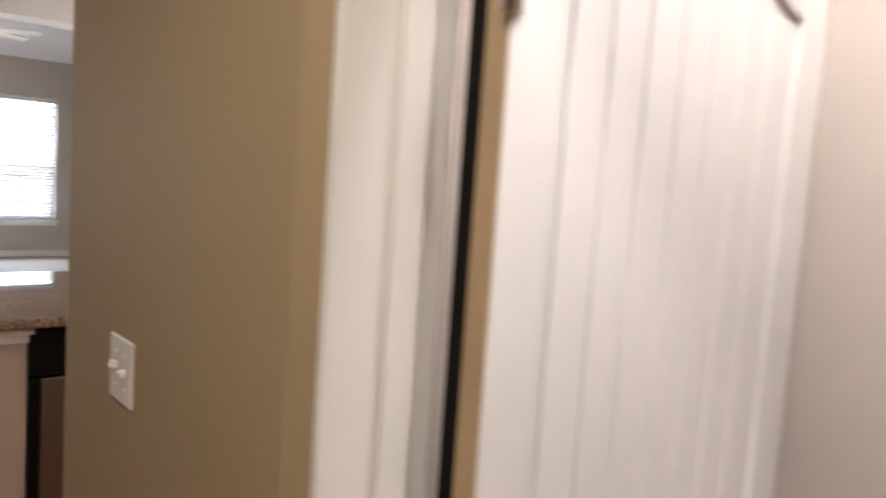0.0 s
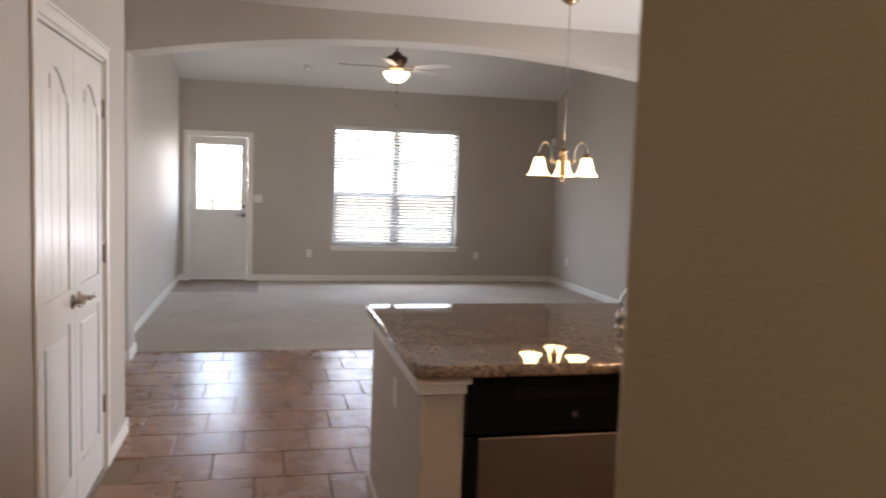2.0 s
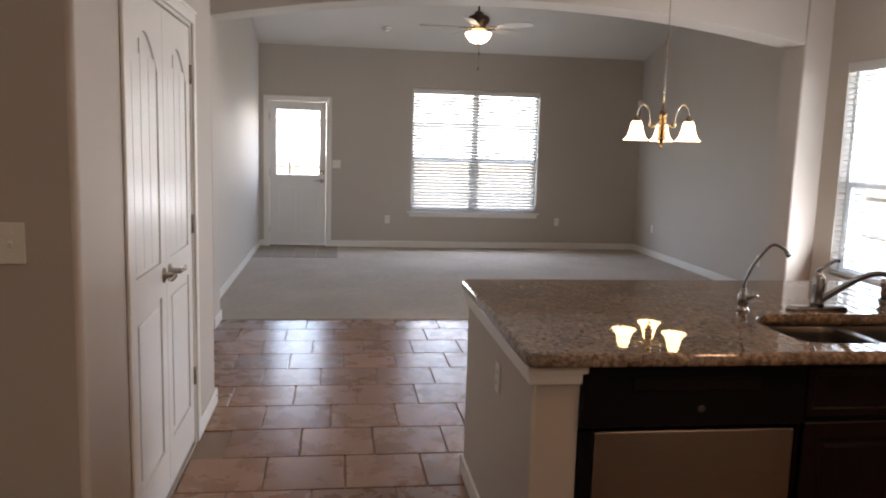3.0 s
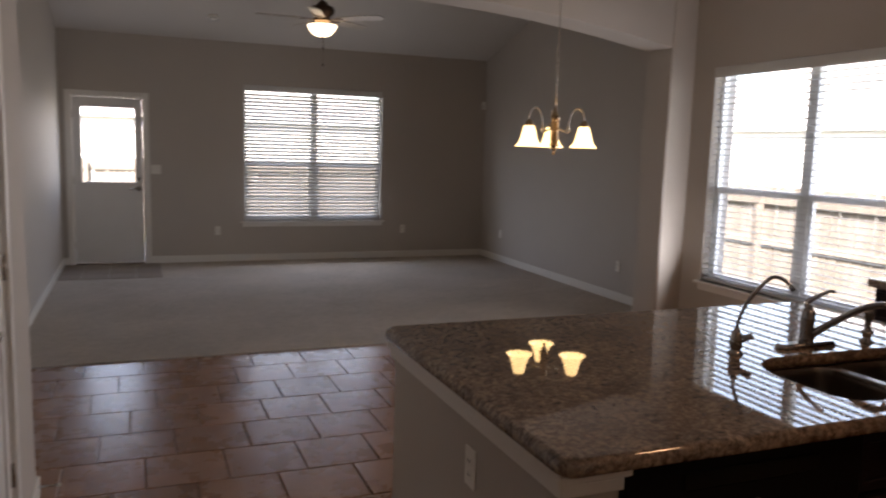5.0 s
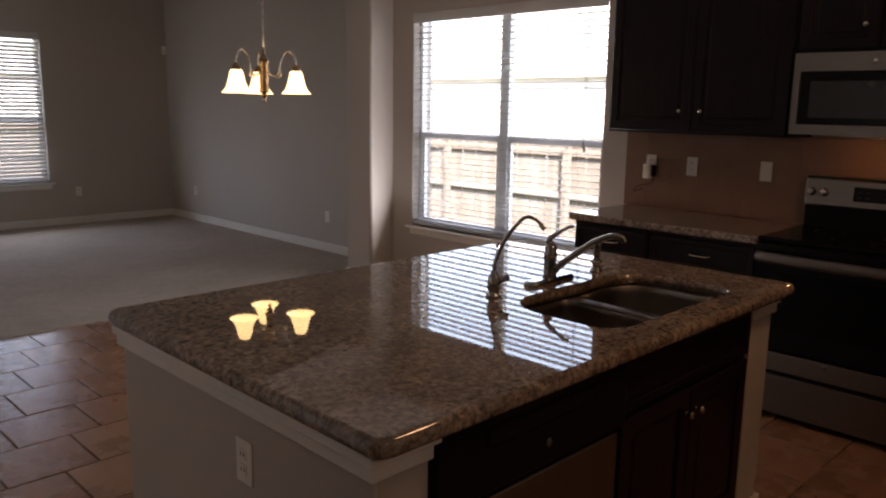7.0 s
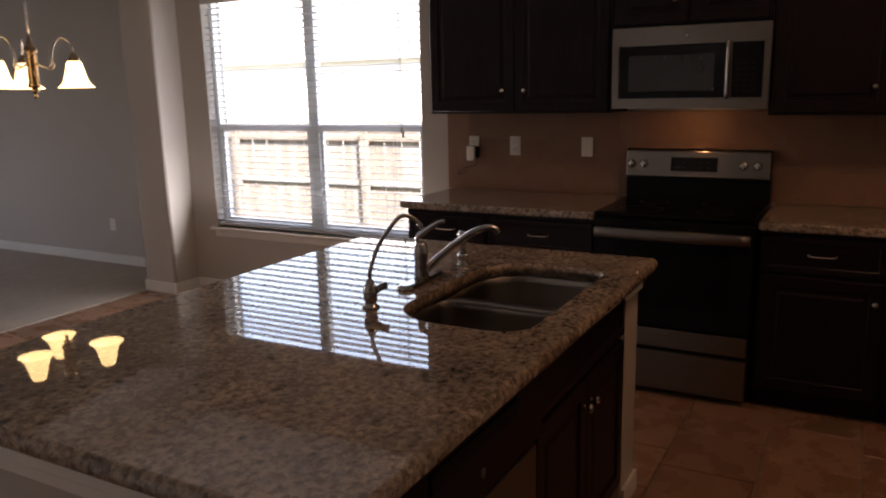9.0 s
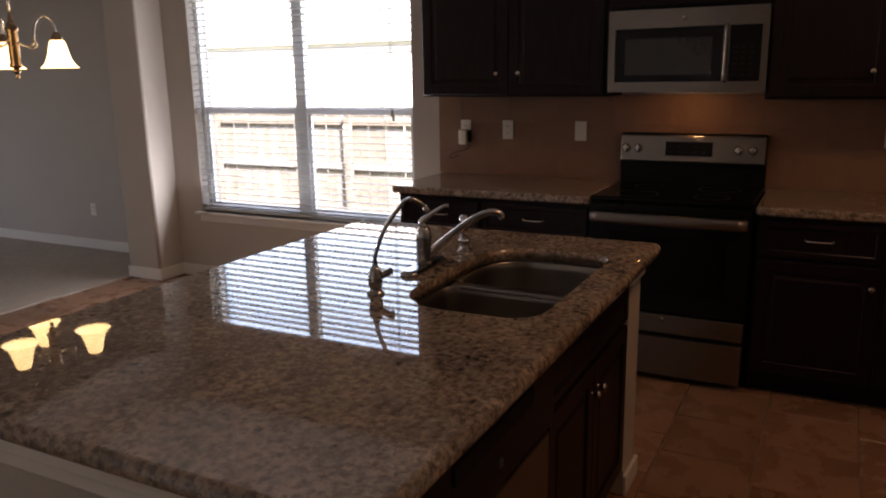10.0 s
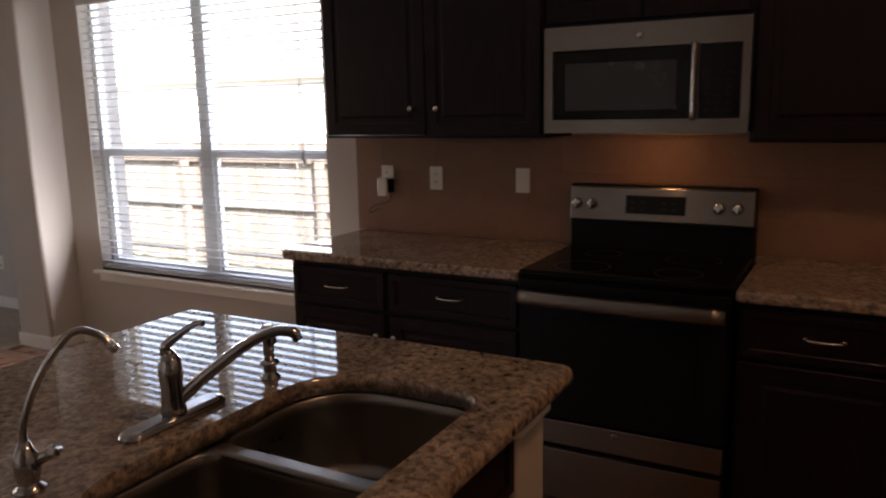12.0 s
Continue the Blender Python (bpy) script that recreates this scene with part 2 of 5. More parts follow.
granite_mat = granite()
espresso = cabinet_wood()
floor_tile_mat = tile_ceramic("floor_tile", (0.258, 0.133, 0.072), (0.36, 0.194, 0.111), 0.27)
wall_tile_mat = tile_ceramic("backsplash_tile", (0.235, 0.135, 0.090), (0.275, 0.163, 0.108), 0.45, 0.04)
landing_mat = mottled("landing_stone", (0.26, 0.21, 0.165), 0.6, 0.15, 4.0, 60.0, 0.2)
grout_mat = mottled("grout", (0.27, 0.19, 0.135), 0.9, 0.15, 3.0, 120.0, 0.3)
wall_grout = mottled("wall_grout", (0.245, 0.145, 0.098), 0.9, 0.1, 3.0, 120.0, 0.3)
carpet_mat = carpet_stuff()
fence_mat = fence_wood()
lawn_mat = grass_stuff()
clear_glass = window_glass()
chandelier_glass = lamp_glass("chandelier_glass", (1.0, 0.68, 0.28), 0.52)
fan_glass = lamp_glass("fan_glass", (1.0, 0.80, 0.52), 0.5)
kitchen_glass = lamp_glass("kitchen_glass", (1.0, 0.58, 0.30), 4.3)
side_glass = lamp_glass("side_glass", (1.0, 0.93, 0.90), 6.2)
dome_glass = lamp_glass("dome_glass", (1.0, 0.88, 0.72), 5.2)

# ---- building helpers ----
def bmesh_new():
    return bmesh.new()


def box(bm, x0, x1, y0, y1, z0, z1, bevel=0.0, seg=2):
    made = bmesh.ops.create_cube(bm, size=1.0, matrix=Matrix.LocRotScale(((x0 + x1) / 2, (y0 + y1) / 2, (z0 + z1) / 2), None, (x1 - x0, y1 - y0, z1 - z0)))
    if bevel:
        edges = {e for v in made["verts"] for e in v.link_edges}
        bmesh.ops.bevel(bm, geom=list(edges), offset=bevel, segments=seg, profile=0.5, affect="EDGES")
    return bm


def boxed(*args, **kw):
    return box(bmesh.new(), *args, **kw)


def spun(profile, steps=24, at=(0, 0, 0), axis=None):
    """A solid of revolution about z from (radius, height) pairs."""
    bm = bmesh.new()
    rings = []
    for r, z in profile:
        rings.append([bm.verts.new((max(r, 1e-4) * math.cos(2 * math.pi * k / steps), max(r, 1e-4) * math.sin(2 * math.pi * k / steps), z)) for k in range(steps)])
    for a, b in zip(rings, rings[1:]):
        for k in range(steps):
            bm.faces.new((a[k], a[(k + 1) % steps], b[(k + 1) % steps], b[k]))
    for ring, turn in ((rings[0], -1), (rings[-1], 1)):
        bm.faces.new(ring[::turn])
    m = Matrix.Translation(at)
    if axis is not None:
        m = m @ Vector(axis).to_track_quat("Z", "Y").to_matrix().to_4x4()
    bmesh.ops.transform(bm, matrix=m, verts=bm.verts)
    bmesh.ops.recalc_face_normals(bm, faces=bm.faces)
    for f in bm.faces:
        f.smooth = True
    return bm


def tube(points, radius, steps=10, radii=None):
    """A round bar along smooth points."""
    bm = bmesh.new()
    pts = [Vector(p) for p in points]
    rings, side = [], None
    for k, p in enumerate(pts):
        d = (pts[min(k + 1, len(pts) - 1)] - pts[max(k - 1, 0)]).normalized()
        side = (side - d * side.dot(d)).normalized() if side else d.orthogonal().normalized()
        up = d.cross(side)
        r = radii[k] if radii else radius
        rings.append([bm.verts.new(p + (side * math.cos(2 * math.pi * j / steps) + up * math.sin(2 * math.pi * j / steps)) * r) for j in range(steps)])
    for a, b in zip(rings, rings[1:]):
        for j in range(steps):
            bm.faces.new((a[j], a[(j + 1) % steps], b[(j + 1) % steps], b[j])).smooth = True
    bm.faces.new(rings[0][::-1])
    bm.faces.new(rings[-1])
    bmesh.ops.recalc_face_normals(bm, faces=bm.faces)
    return bm


def curve_points(keys, n=8):
    """Points on a smooth curve through the keys."""
    k = [Vector(p) for p in keys]
    k = [k[0] * 2 - k[1], *k, k[-1] * 2 - k[-2]]
    out = []
    for a, b, c, d in zip(k, k[1:], k[2:], k[3:]):
        for i in range(n):
            t = i / n
            out.append(0.5 * (2 * b + (c - a) * t + (2 * a - 5 * b + 4 * c - d) * t * t + (3 * b - a - 3 * c + d) * t ** 3))
    return out + [k[-2]]


def merged(*bms):
    whole = bmesh.new()
    for bm in bms:
        data = bpy.data.meshes.new("piece")
        bm.to_mesh(data)
        bm.free()
        whole.from_mesh(data)
        bpy.data.meshes.remove(data)
    return whole


def moved(bm, m):
    bmesh.ops.transform(bm, matrix=m, verts=bm.verts)
    return bm


def link_mesh(name, bm, material, parent=None):
    data = bpy.data.meshes.new(name)
    bm.to_mesh(data)
    bm.free()
    data.materials.append(material)
    ob = new(name, data)
    ob.parent = parent
    return ob


def part(name, bm, material, parent, label=""):
    return tagged(link_mesh(name, bm, material, parent), label)


def thing(name, label, category, m=None, group="", kind=""):
    ob = new(name)
    ob.empty_display_size = 0.1
    ob.matrix_world = m if m is not None else Matrix.Identity(4)
    return tagged(ob, label, category, group, kind)


def structure(name, bm, material, label, category="wall"):
    return tagged(link_mesh(name, bm, material), label, category, kind="structure")


def panel(bm, axis, a0, a1, u0, u1, z0, z1, holes=()):
    """A wall slab, normal to axis, from a0 to a1 thick; u runs along it. holes: (u0, u1, z0, z1) cut right through."""
    us = sorted({u0, u1, *[h[0] for h in holes], *[h[1] for h in holes]})
    zs = sorted({z0, z1, *[h[2] for h in holes], *[h[3] for h in holes]})
    for ua, ub in zip(us, us[1:]):
        for za, zb in zip(zs, zs[1:]):
            cu, cz = (ua + ub) / 2, (za + zb) / 2
            if any(h[0] < cu < h[1] and h[2] < cz < h[3] for h in holes):
                continue
            if axis == "x":
                box(bm, a0, a1, ua, ub, za, zb)
            else:
                box(bm, ua, ub, a0, a1, za, zb)
    bmesh.ops.remove_doubles(bm, verts=bm.verts, dist=1e-5)
    bm.verts.index_update()
    seen = {}
    for f in bm.faces:
        seen.setdefault(frozenset(v.index for v in f.verts), []).append(f)
    twice = [f for some in seen.values() if len(some) > 1 for f in some]
    bmesh.ops.delete(bm, geom=twice, context="FACES_ONLY")
    return bm


def round_corner(bm, places, radius=0.02):
    """Rounds the upright edges that stand at the given (x, y) places."""
    edges = [e for e in bm.edges if all(abs(v.co.x - x) < 1e-3 and abs(v.co.y - y) < 1e-3 for v in e.verts for x, y in [min(places, key=lambda p: (p[0] - e.verts[0].co.x) ** 2 + (p[1] - e.verts[0].co.y) ** 2)])]
    made = bmesh.ops.bevel(bm, geom=edges, offset=radius, segments=5, profile=0.5, affect="EDGES")
    for f in made["faces"]:
        f.smooth = True
    return bm


# ---- plan, in metres ----
CEIL, TOP = 2.90, 4.6              # kitchen ceiling; top of the walls behind the sloped ceiling
FAR_Y, LEFT_X, RIGHT_X = 12.0, -1.275, 4.32
KIT_X, PIER_Y0, PIER_Y1 = 4.0, 7.06, 7.40
PIER_L, PIER_R = -1.14, 3.755
CLOSET_X, CLOSET_Y0, CLOSET_Y1 = -0.855, 3.03, 5.27
HALL_X, HALL_END = 0.32, 1.385
T = 0.14

# floor slab under tile and carpet
structure("floor", boxed(-4.0, 4.6, -3.2, 12.2, -0.30, -0.010), grout_mat, "brown grout bed under beige ceramic floor tile", "floor")
structure("carpet_floor", boxed(LEFT_X, RIGHT_X, 7.385, FAR_Y, -0.012, 0.010), carpet_mat, "beige cut-pile carpet across the living room", "carpet")

# far wall of the living room, with back door and window
DOOR = (-1.155, -0.325, 0.0, 2.085)
WIN_A = (0.885, 2.758, 0.54, 2.318)
bm = panel(bmesh.new(), "y", FAR_Y, FAR_Y + T, LEFT_X - T, RIGHT_X + T, -0.3, TOP, (DOOR, WIN_A))
structure("wall_north", bm, wall_paint, "greige painted drywall with back door and window")
# living room side walls
structure("wall_west", panel(bmesh.new(), "x", LEFT_X - T, LEFT_X, CLOSET_Y1, FAR_Y, -0.3, TOP), wall_paint, "greige painted drywall side wall of living room")
structure("wall_east", panel(bmesh.new(), "x", RIGHT_X, RIGHT_X + T, PIER_Y1, FAR_Y, -0.3, TOP), wall_paint, "greige painted drywall side wall of living room")
# kitchen window wall
WIN_B = (4.91, 6.80, 0.525, 2.29)
structure("wall_kitchen", panel(bmesh.new(), "x", KIT_X, KIT_X + T, HALL_END - T, PIER_Y0, -0.3, TOP, (WIN_B,)), wall_paint, "beige painted kitchen wall with wide window")


# arched header on two piers between kitchen and living room
def arch():
    bm = bmesh.new()
    n, spring, rise = 28, 2.455, 0.235
    x0, x1 = PIER_L, PIER_R
    cols = []
    for k in range(n + 1):
        u = k / n
        cols.append((x0 + (x1 - x0) * u, spring + rise * (1 - (2 * u - 1) ** 2)))
    front = [(bm.verts.new((x, PIER_Y0, z)), bm.verts.new((x, PIER_Y0, TOP)), bm.verts.new((x, PIER_Y1, z)), bm.verts.new((x, PIER_Y1, TOP))) for x, z in cols]
    for a, b in zip(front, front[1:]):
        bm.faces.new((a[0], b[0], b[1], a[1]))
        bm.faces.new((b[2], a[2], a[3], b[3]))
        bm.faces.new((a[2], b[2], b[0], a[0]))
        bm.faces.new((a[1], b[1], b[3], a[3]))
    under = [e for e in bm.edges if abs(e.verts[0].co.y - e.verts[1].co.y) < 1e-6 and max(v.co.z for v in e.verts) < TOP - 0.5]
    made = bmesh.ops.bevel(bm, geom=under, offset=0.018, segments=4, profile=0.5, affect="EDGES")
    for f in made["faces"]:
        f.smooth = True
    bmesh.ops.recalc_face_normals(bm, faces=bm.faces)
    return bm


structure("arch_header", arch(), wall_paint, "painted drywall header with shallow arched underside", "arch")
bm = round_corner(boxed(LEFT_X - T, PIER_L, PIER_Y0, PIER_Y1, -0.3, TOP), [(PIER_L, PIER_Y0), (PIER_L, PIER_Y1)])
structure("pier_west", bm, wall_paint, "painted drywall pier carrying the arch", "pier")
bm = round_corner(boxed(PIER_R, RIGHT_X + T, PIER_Y0, PIER_Y1, -0.3, TOP), [(PIER_R, PIER_Y0), (PIER_R, PIER_Y1)])
structure("pier_east", bm, wall_paint, "painted drywall pier beside the kitchen window", "pier")

# closet block, hall walls
CLOSET_DOOR = (3.525, 4.685, 0.0, 2.06)
bm = panel(bmesh.new(), "x", CLOSET_X - T, CLOSET_X, CLOSET_Y0, CLOSET_Y1, -0.3, TOP, (CLOSET_DOOR,))
round_corner(bm, [(CLOSET_X, CLOSET_Y0), (CLOSET_X, CLOSET_Y1)])
structure("wall_closet", bm, wall_paint, "painted drywall closet front with rounded corners")
structure("wall_closet_side", boxed(LEFT_X - T, CLOSET_X - T, CLOSET_Y1 - T, CLOSET_Y1, -0.3, TOP), wall_paint, "painted drywall closet return wall")
structure("wall_closet_back", boxed(CLOSET_X - 0.75, CLOSET_X - 0.65, CLOSET_Y0 + T, CLOSET_Y1 - T, -0.3, TOP), wall_paint, "painted drywall back of the closet")
structure("wall_entry", boxed(-4.0, CLOSET_X - T, CLOSET_Y0, CLOSET_Y0 + T, -0.3, TOP), wall_paint, "painted drywall entry wall with light switch")
HALL_DOOR = (-0.514, 0.338, 0.0, 2.05)
bm = panel(bmesh.new(), "x", HALL_X, HALL_X + T, -3.2, HALL_END, -0.3, TOP, (HALL_DOOR,))
round_corner(bm, [(HALL_X, HALL_END)])
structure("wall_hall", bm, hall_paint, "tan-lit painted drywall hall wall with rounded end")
structure("wall_kitchen_back", boxed(HALL_X + T, KIT_X, HALL_END - T, HALL_END, -0.3, TOP), wall_paint, "painted drywall wall behind the kitchen")
structure("wall_hall_room", boxed(HALL_X + T + 0.9, HALL_X + T + 1.0, -3.2, HALL_END - T, -0.3, TOP), wall_paint, "painted drywall wall inside the side room")
structure("wall_south", boxed(-4.0, HALL_X + T + 1.0, -3.34, -3.2, -0.3, TOP), wall_paint, "painted drywall wall closing the entry")
structure("wall_entry_west", boxed(-4.14, -4.0, -3.34, CLOSET_Y0 + T, -0.3, TOP), wall_paint, "painted drywall wall closing the entry")

# ceilings
structure("ceiling_kitchen", boxed(-4.0, KIT_X, -3.2, PIER_Y0, CEIL, CEIL + 0.12), ceiling_paint, "flat off-white painted textured ceiling", "ceiling")


def slope():
    bm = boxed(LEFT_X, RIGHT_X, PIER_Y1, FAR_Y, 0, 0.12)
    for v in bm.verts:
        v.co.z += 2.84 + 0.30 * (FAR_Y - v.co.y)
    return bm


structure("ceiling_living", slope(), ceiling_paint, "sloped painted ceiling of the living room", "ceiling")
structure("roof", moved(boxed(-4.3, 4.5, -3.5, 12.3, 0, 0.1), Matrix.Translation((0, 0, TOP))), roofing, "shingle roof deck over the house", "roof")

# baseboards
BASE_H, BASE_T = 0.09, 0.014


def skirting(name, x0, x1, y0, y1, z=0.0):
    bm = boxed(min(x0, x1), max(x0, x1), min(y0, y1), max(y0, y1), z, z + BASE_H, bevel=0.004)
    return tagged(link_mesh(name, bm, trim_paint), "off-white painted wooden baseboard", "baseboard", kind="structure")


skirting("baseboard", LEFT_X, -1.217, FAR_Y - BASE_T, FAR_Y, 0.01)
skirting("baseboard", -0.265, RIGHT_X, FAR_Y - BASE_T, FAR_Y, 0.01)
skirting("baseboard", LEFT_X, LEFT_X + BASE_T, PIER_Y1, FAR_Y - BASE_T, 0.01)
skirting("baseboard", RIGHT_X - BASE_T, RIGHT_X, PIER_Y1, FAR_Y - BASE_T, 0.01)
skirting("baseboard", PIER_R - BASE_T, PIER_R, PIER_Y0 - BASE_T, PIER_Y1)
skirting("baseboard", PIER_R, KIT_X, PIER_Y0 - BASE_T, PIER_Y0)
skirting("baseboard", KIT_X - BASE_T, KIT_X, 4.71, PIER_Y0 - BASE_T)
skirting("baseboard", PIER_L, PIER_L + BASE_T, PIER_Y0 - BASE_T, PIER_Y1)
skirting("baseboard", LEFT_X, PIER_L, PIER_Y0 - BASE_T, PIER_Y0)
skirting("baseboard", LEFT_X, LEFT_X + BASE_T, CLOSET_Y1, PIER_Y0 - BASE_T)
skirting("baseboard", LEFT_X, CLOSET_X + BASE_T, CLOSET_Y1, CLOSET_Y1 + BASE_T)
skirting("baseboard", CLOSET_X, CLOSET_X + BASE_T, 4.742, CLOSET_Y1)
skirting("baseboard", CLOSET_X, CLOSET_X + BASE_T, CLOSET_Y0 - BASE_T, 3.468)
skirting("baseboard", -4.0, CLOSET_X, CLOSET_Y0 - BASE_T, CLOSET_Y0)
skirting("baseboard", HALL_X - BASE_T, HALL_X, 0.400, HALL_END)


# ---- windows, blinds, doors ----
def window(name, w, h, m, label, z_rail):
    """A pair of single-hung sashes in a cased opening; local x along the wall, y outward, z up from the sill."""
    top = thing(name, label, "window", m, kind="structure")
    d0, d1 = 0.075, 0.125
    bm = bmesh.new()
    for a in ((0, 0.035, 0, h), (w - 0.035, w, 0, h)):
        box(bm, a[0], a[1], d0, d1, a[2], a[3], 0.003)
    box(bm, 0.035, w - 0.035, d0, d1, h - 0.035, h, 0.003)
    box(bm, 0.035, w - 0.035, d0, d1, 0, 0.04, 0.003)
    part("window_frame", bm, vinyl_white, top, "white vinyl window frame")
    part("mullion", boxed(w / 2 - 0.045, w / 2 + 0.045, d0 - 0.004, d1, 0.04, h - 0.035, 0.004), vinyl_white, top)
    for x0, x1 in ((0.035, w / 2 - 0.045), (w / 2 + 0.045, w - 0.035)):
        bm = bmesh.new()
        box(bm, x0, x1, d0 + 0.004, d1 - 0.012, z_rail - 0.025, z_rail + 0.025, 0.003)
        for xa in (x0, x1 - 0.028):
            box(bm, xa, xa + 0.028, d0 + 0.006, d1 - 0.014, 0.04, z_rail - 0.025, 0.002)
        box(bm, x0 + 0.028, x1 - 0.028, d0 + 0.006, d1 - 0.014, 0.04, 0.07, 0.002)
        sash = part("sash", bm, vinyl_white, top)
        for z0, z1, y in ((0.07, z_rail - 0.025, 0.098), (z_rail + 0.025, h - 0.035, 0.112)):
            p = part("pane", boxed(x0 + 0.001, x1 - 0.001, y, y + 0.004, z0, z1), clear_glass, sash, "clear window glass")
            p.visible_shadow = False
    sill = bmesh.new()
    box(sill, -0.05, w + 0.05, -0.045, 0.074, -0.022, 0.0, 0.006)
    part("window_sill", sill, trim_paint, top, "off-white painted sill board")
    part("apron", boxed(-0.02, w + 0.02, -0.014, -0.001, -0.075, -0.022, 0.003), trim_paint, top)
    return top


def blind(w, h, m, tilt, label, pitch=0.0455, side=0.92):
    top = thing("window_blind", label, "blind", m)
    part("valance", merged(boxed(0.004, w - 0.004, -0.012, 0.006, h - 0.085, h - 0.003, bevel=0.004), boxed(0.02, w - 0.02, 0.008, 0.055, h - 0.05, h - 0.004)), blind_white, top, "white blind valance")
    slat = bmesh.new()
    n = 5
    rows = []
    for k in range(n):
        u = k / (n - 1) * 2 - 1
        rows.append([slat.verts.new((x, u * 0.025, 0.0025 * (1 - u * u) + dz)) for x, dz in ((0.008, 0), (w - 0.008, 0), (w - 0.008, 0.0028), (0.008, 0.0028))])
    for a, b in zip(rows, rows[1:]):
        for j in range(4):
            slat.faces.new((a[j], b[j], b[(j + 1) % 4], a[(j + 1) % 4]))
    slat.faces.new(rows[0])
    slat.faces.new(rows[-1][::-1])
    bmesh.ops.recalc_face_normals(slat, faces=slat.faces)
    moved(slat, pose(0, 0, 0, tilt, 0, 0))
    first = part("slat", slat, blind_white, top)
    z, k = 0.055, 0
    first.location = (0, 0.03, z)
    while z + pitch < h - 0.10:
        z += pitch
        o = new("slat", first.data)
        o.parent, o.location = top, (0, 0.03, z)
        o.rotation_euler = (radians(random.uniform(-0.7, 0.7)), radians(random.uniform(-0.06, 0.06)), 0)
    part("bottom_rail", boxed(0.008, w - 0.008, 0.008, 0.052, 0.012, 0.032, bevel=0.004), blind_white, top)
    for u in (0.12, 0.5, 0.88):
        part("ladder_cord", merged(boxed(w * u - 0.0012, w * u + 0.0012, 0.0035, 0.0045, 0.03, h - 0.08), boxed(w * u - 0.0012, w * u + 0.0012, 0.0555, 0.0565, 0.03, h - 0.08)), blind_white, top)
    x = w * side
    cord = part("pull_cord", merged(boxed(x - 0.002, x + 0.002, -0.016, -0.013, 0.79, h - 0.08), boxed(x + 0.012, x + 0.0155, -0.016, -0.013, 0.76, h - 0.08)), blind_white, top)
    for dx, z in ((0, 0.745), (0.0137, 0.715)):
        part("tassel", spun([(0.003, 0.048), (0.007, 0.04), (0.010, 0.012), (0.009, 0.0), (0.004, 0.0)], 10, (x + dx, -0.0145, z)), plastic_white, cord)
    return top


MA = pose(WIN_A[0], FAR_Y, WIN_A[2])
window("window_1", WIN_A[1] - WIN_A[0], WIN_A[3] - WIN_A[2], MA, "white twin single-hung window in living room wall", 0.765)
blind(WIN_A[1] - WIN_A[0], WIN_A[3] - WIN_A[2], MA, 44, "white two-inch slatted blind, lowered, slats half open", side=0.955)
MB = Matrix.Translation((KIT_X, WIN_B[1], WIN_B[2])) @ pose(0, 0, 0, 0, 0, -90)
window("window_2", WIN_B[1] - WIN_B[0], WIN_B[3] - WIN_B[2], MB, "white twin single-hung window beside the kitchen", 0.77)
blind(WIN_B[1] - WIN_B[0], WIN_B[3] - WIN_B[2], MB, -4, "white two-inch slatted blind, lowered, slats open")


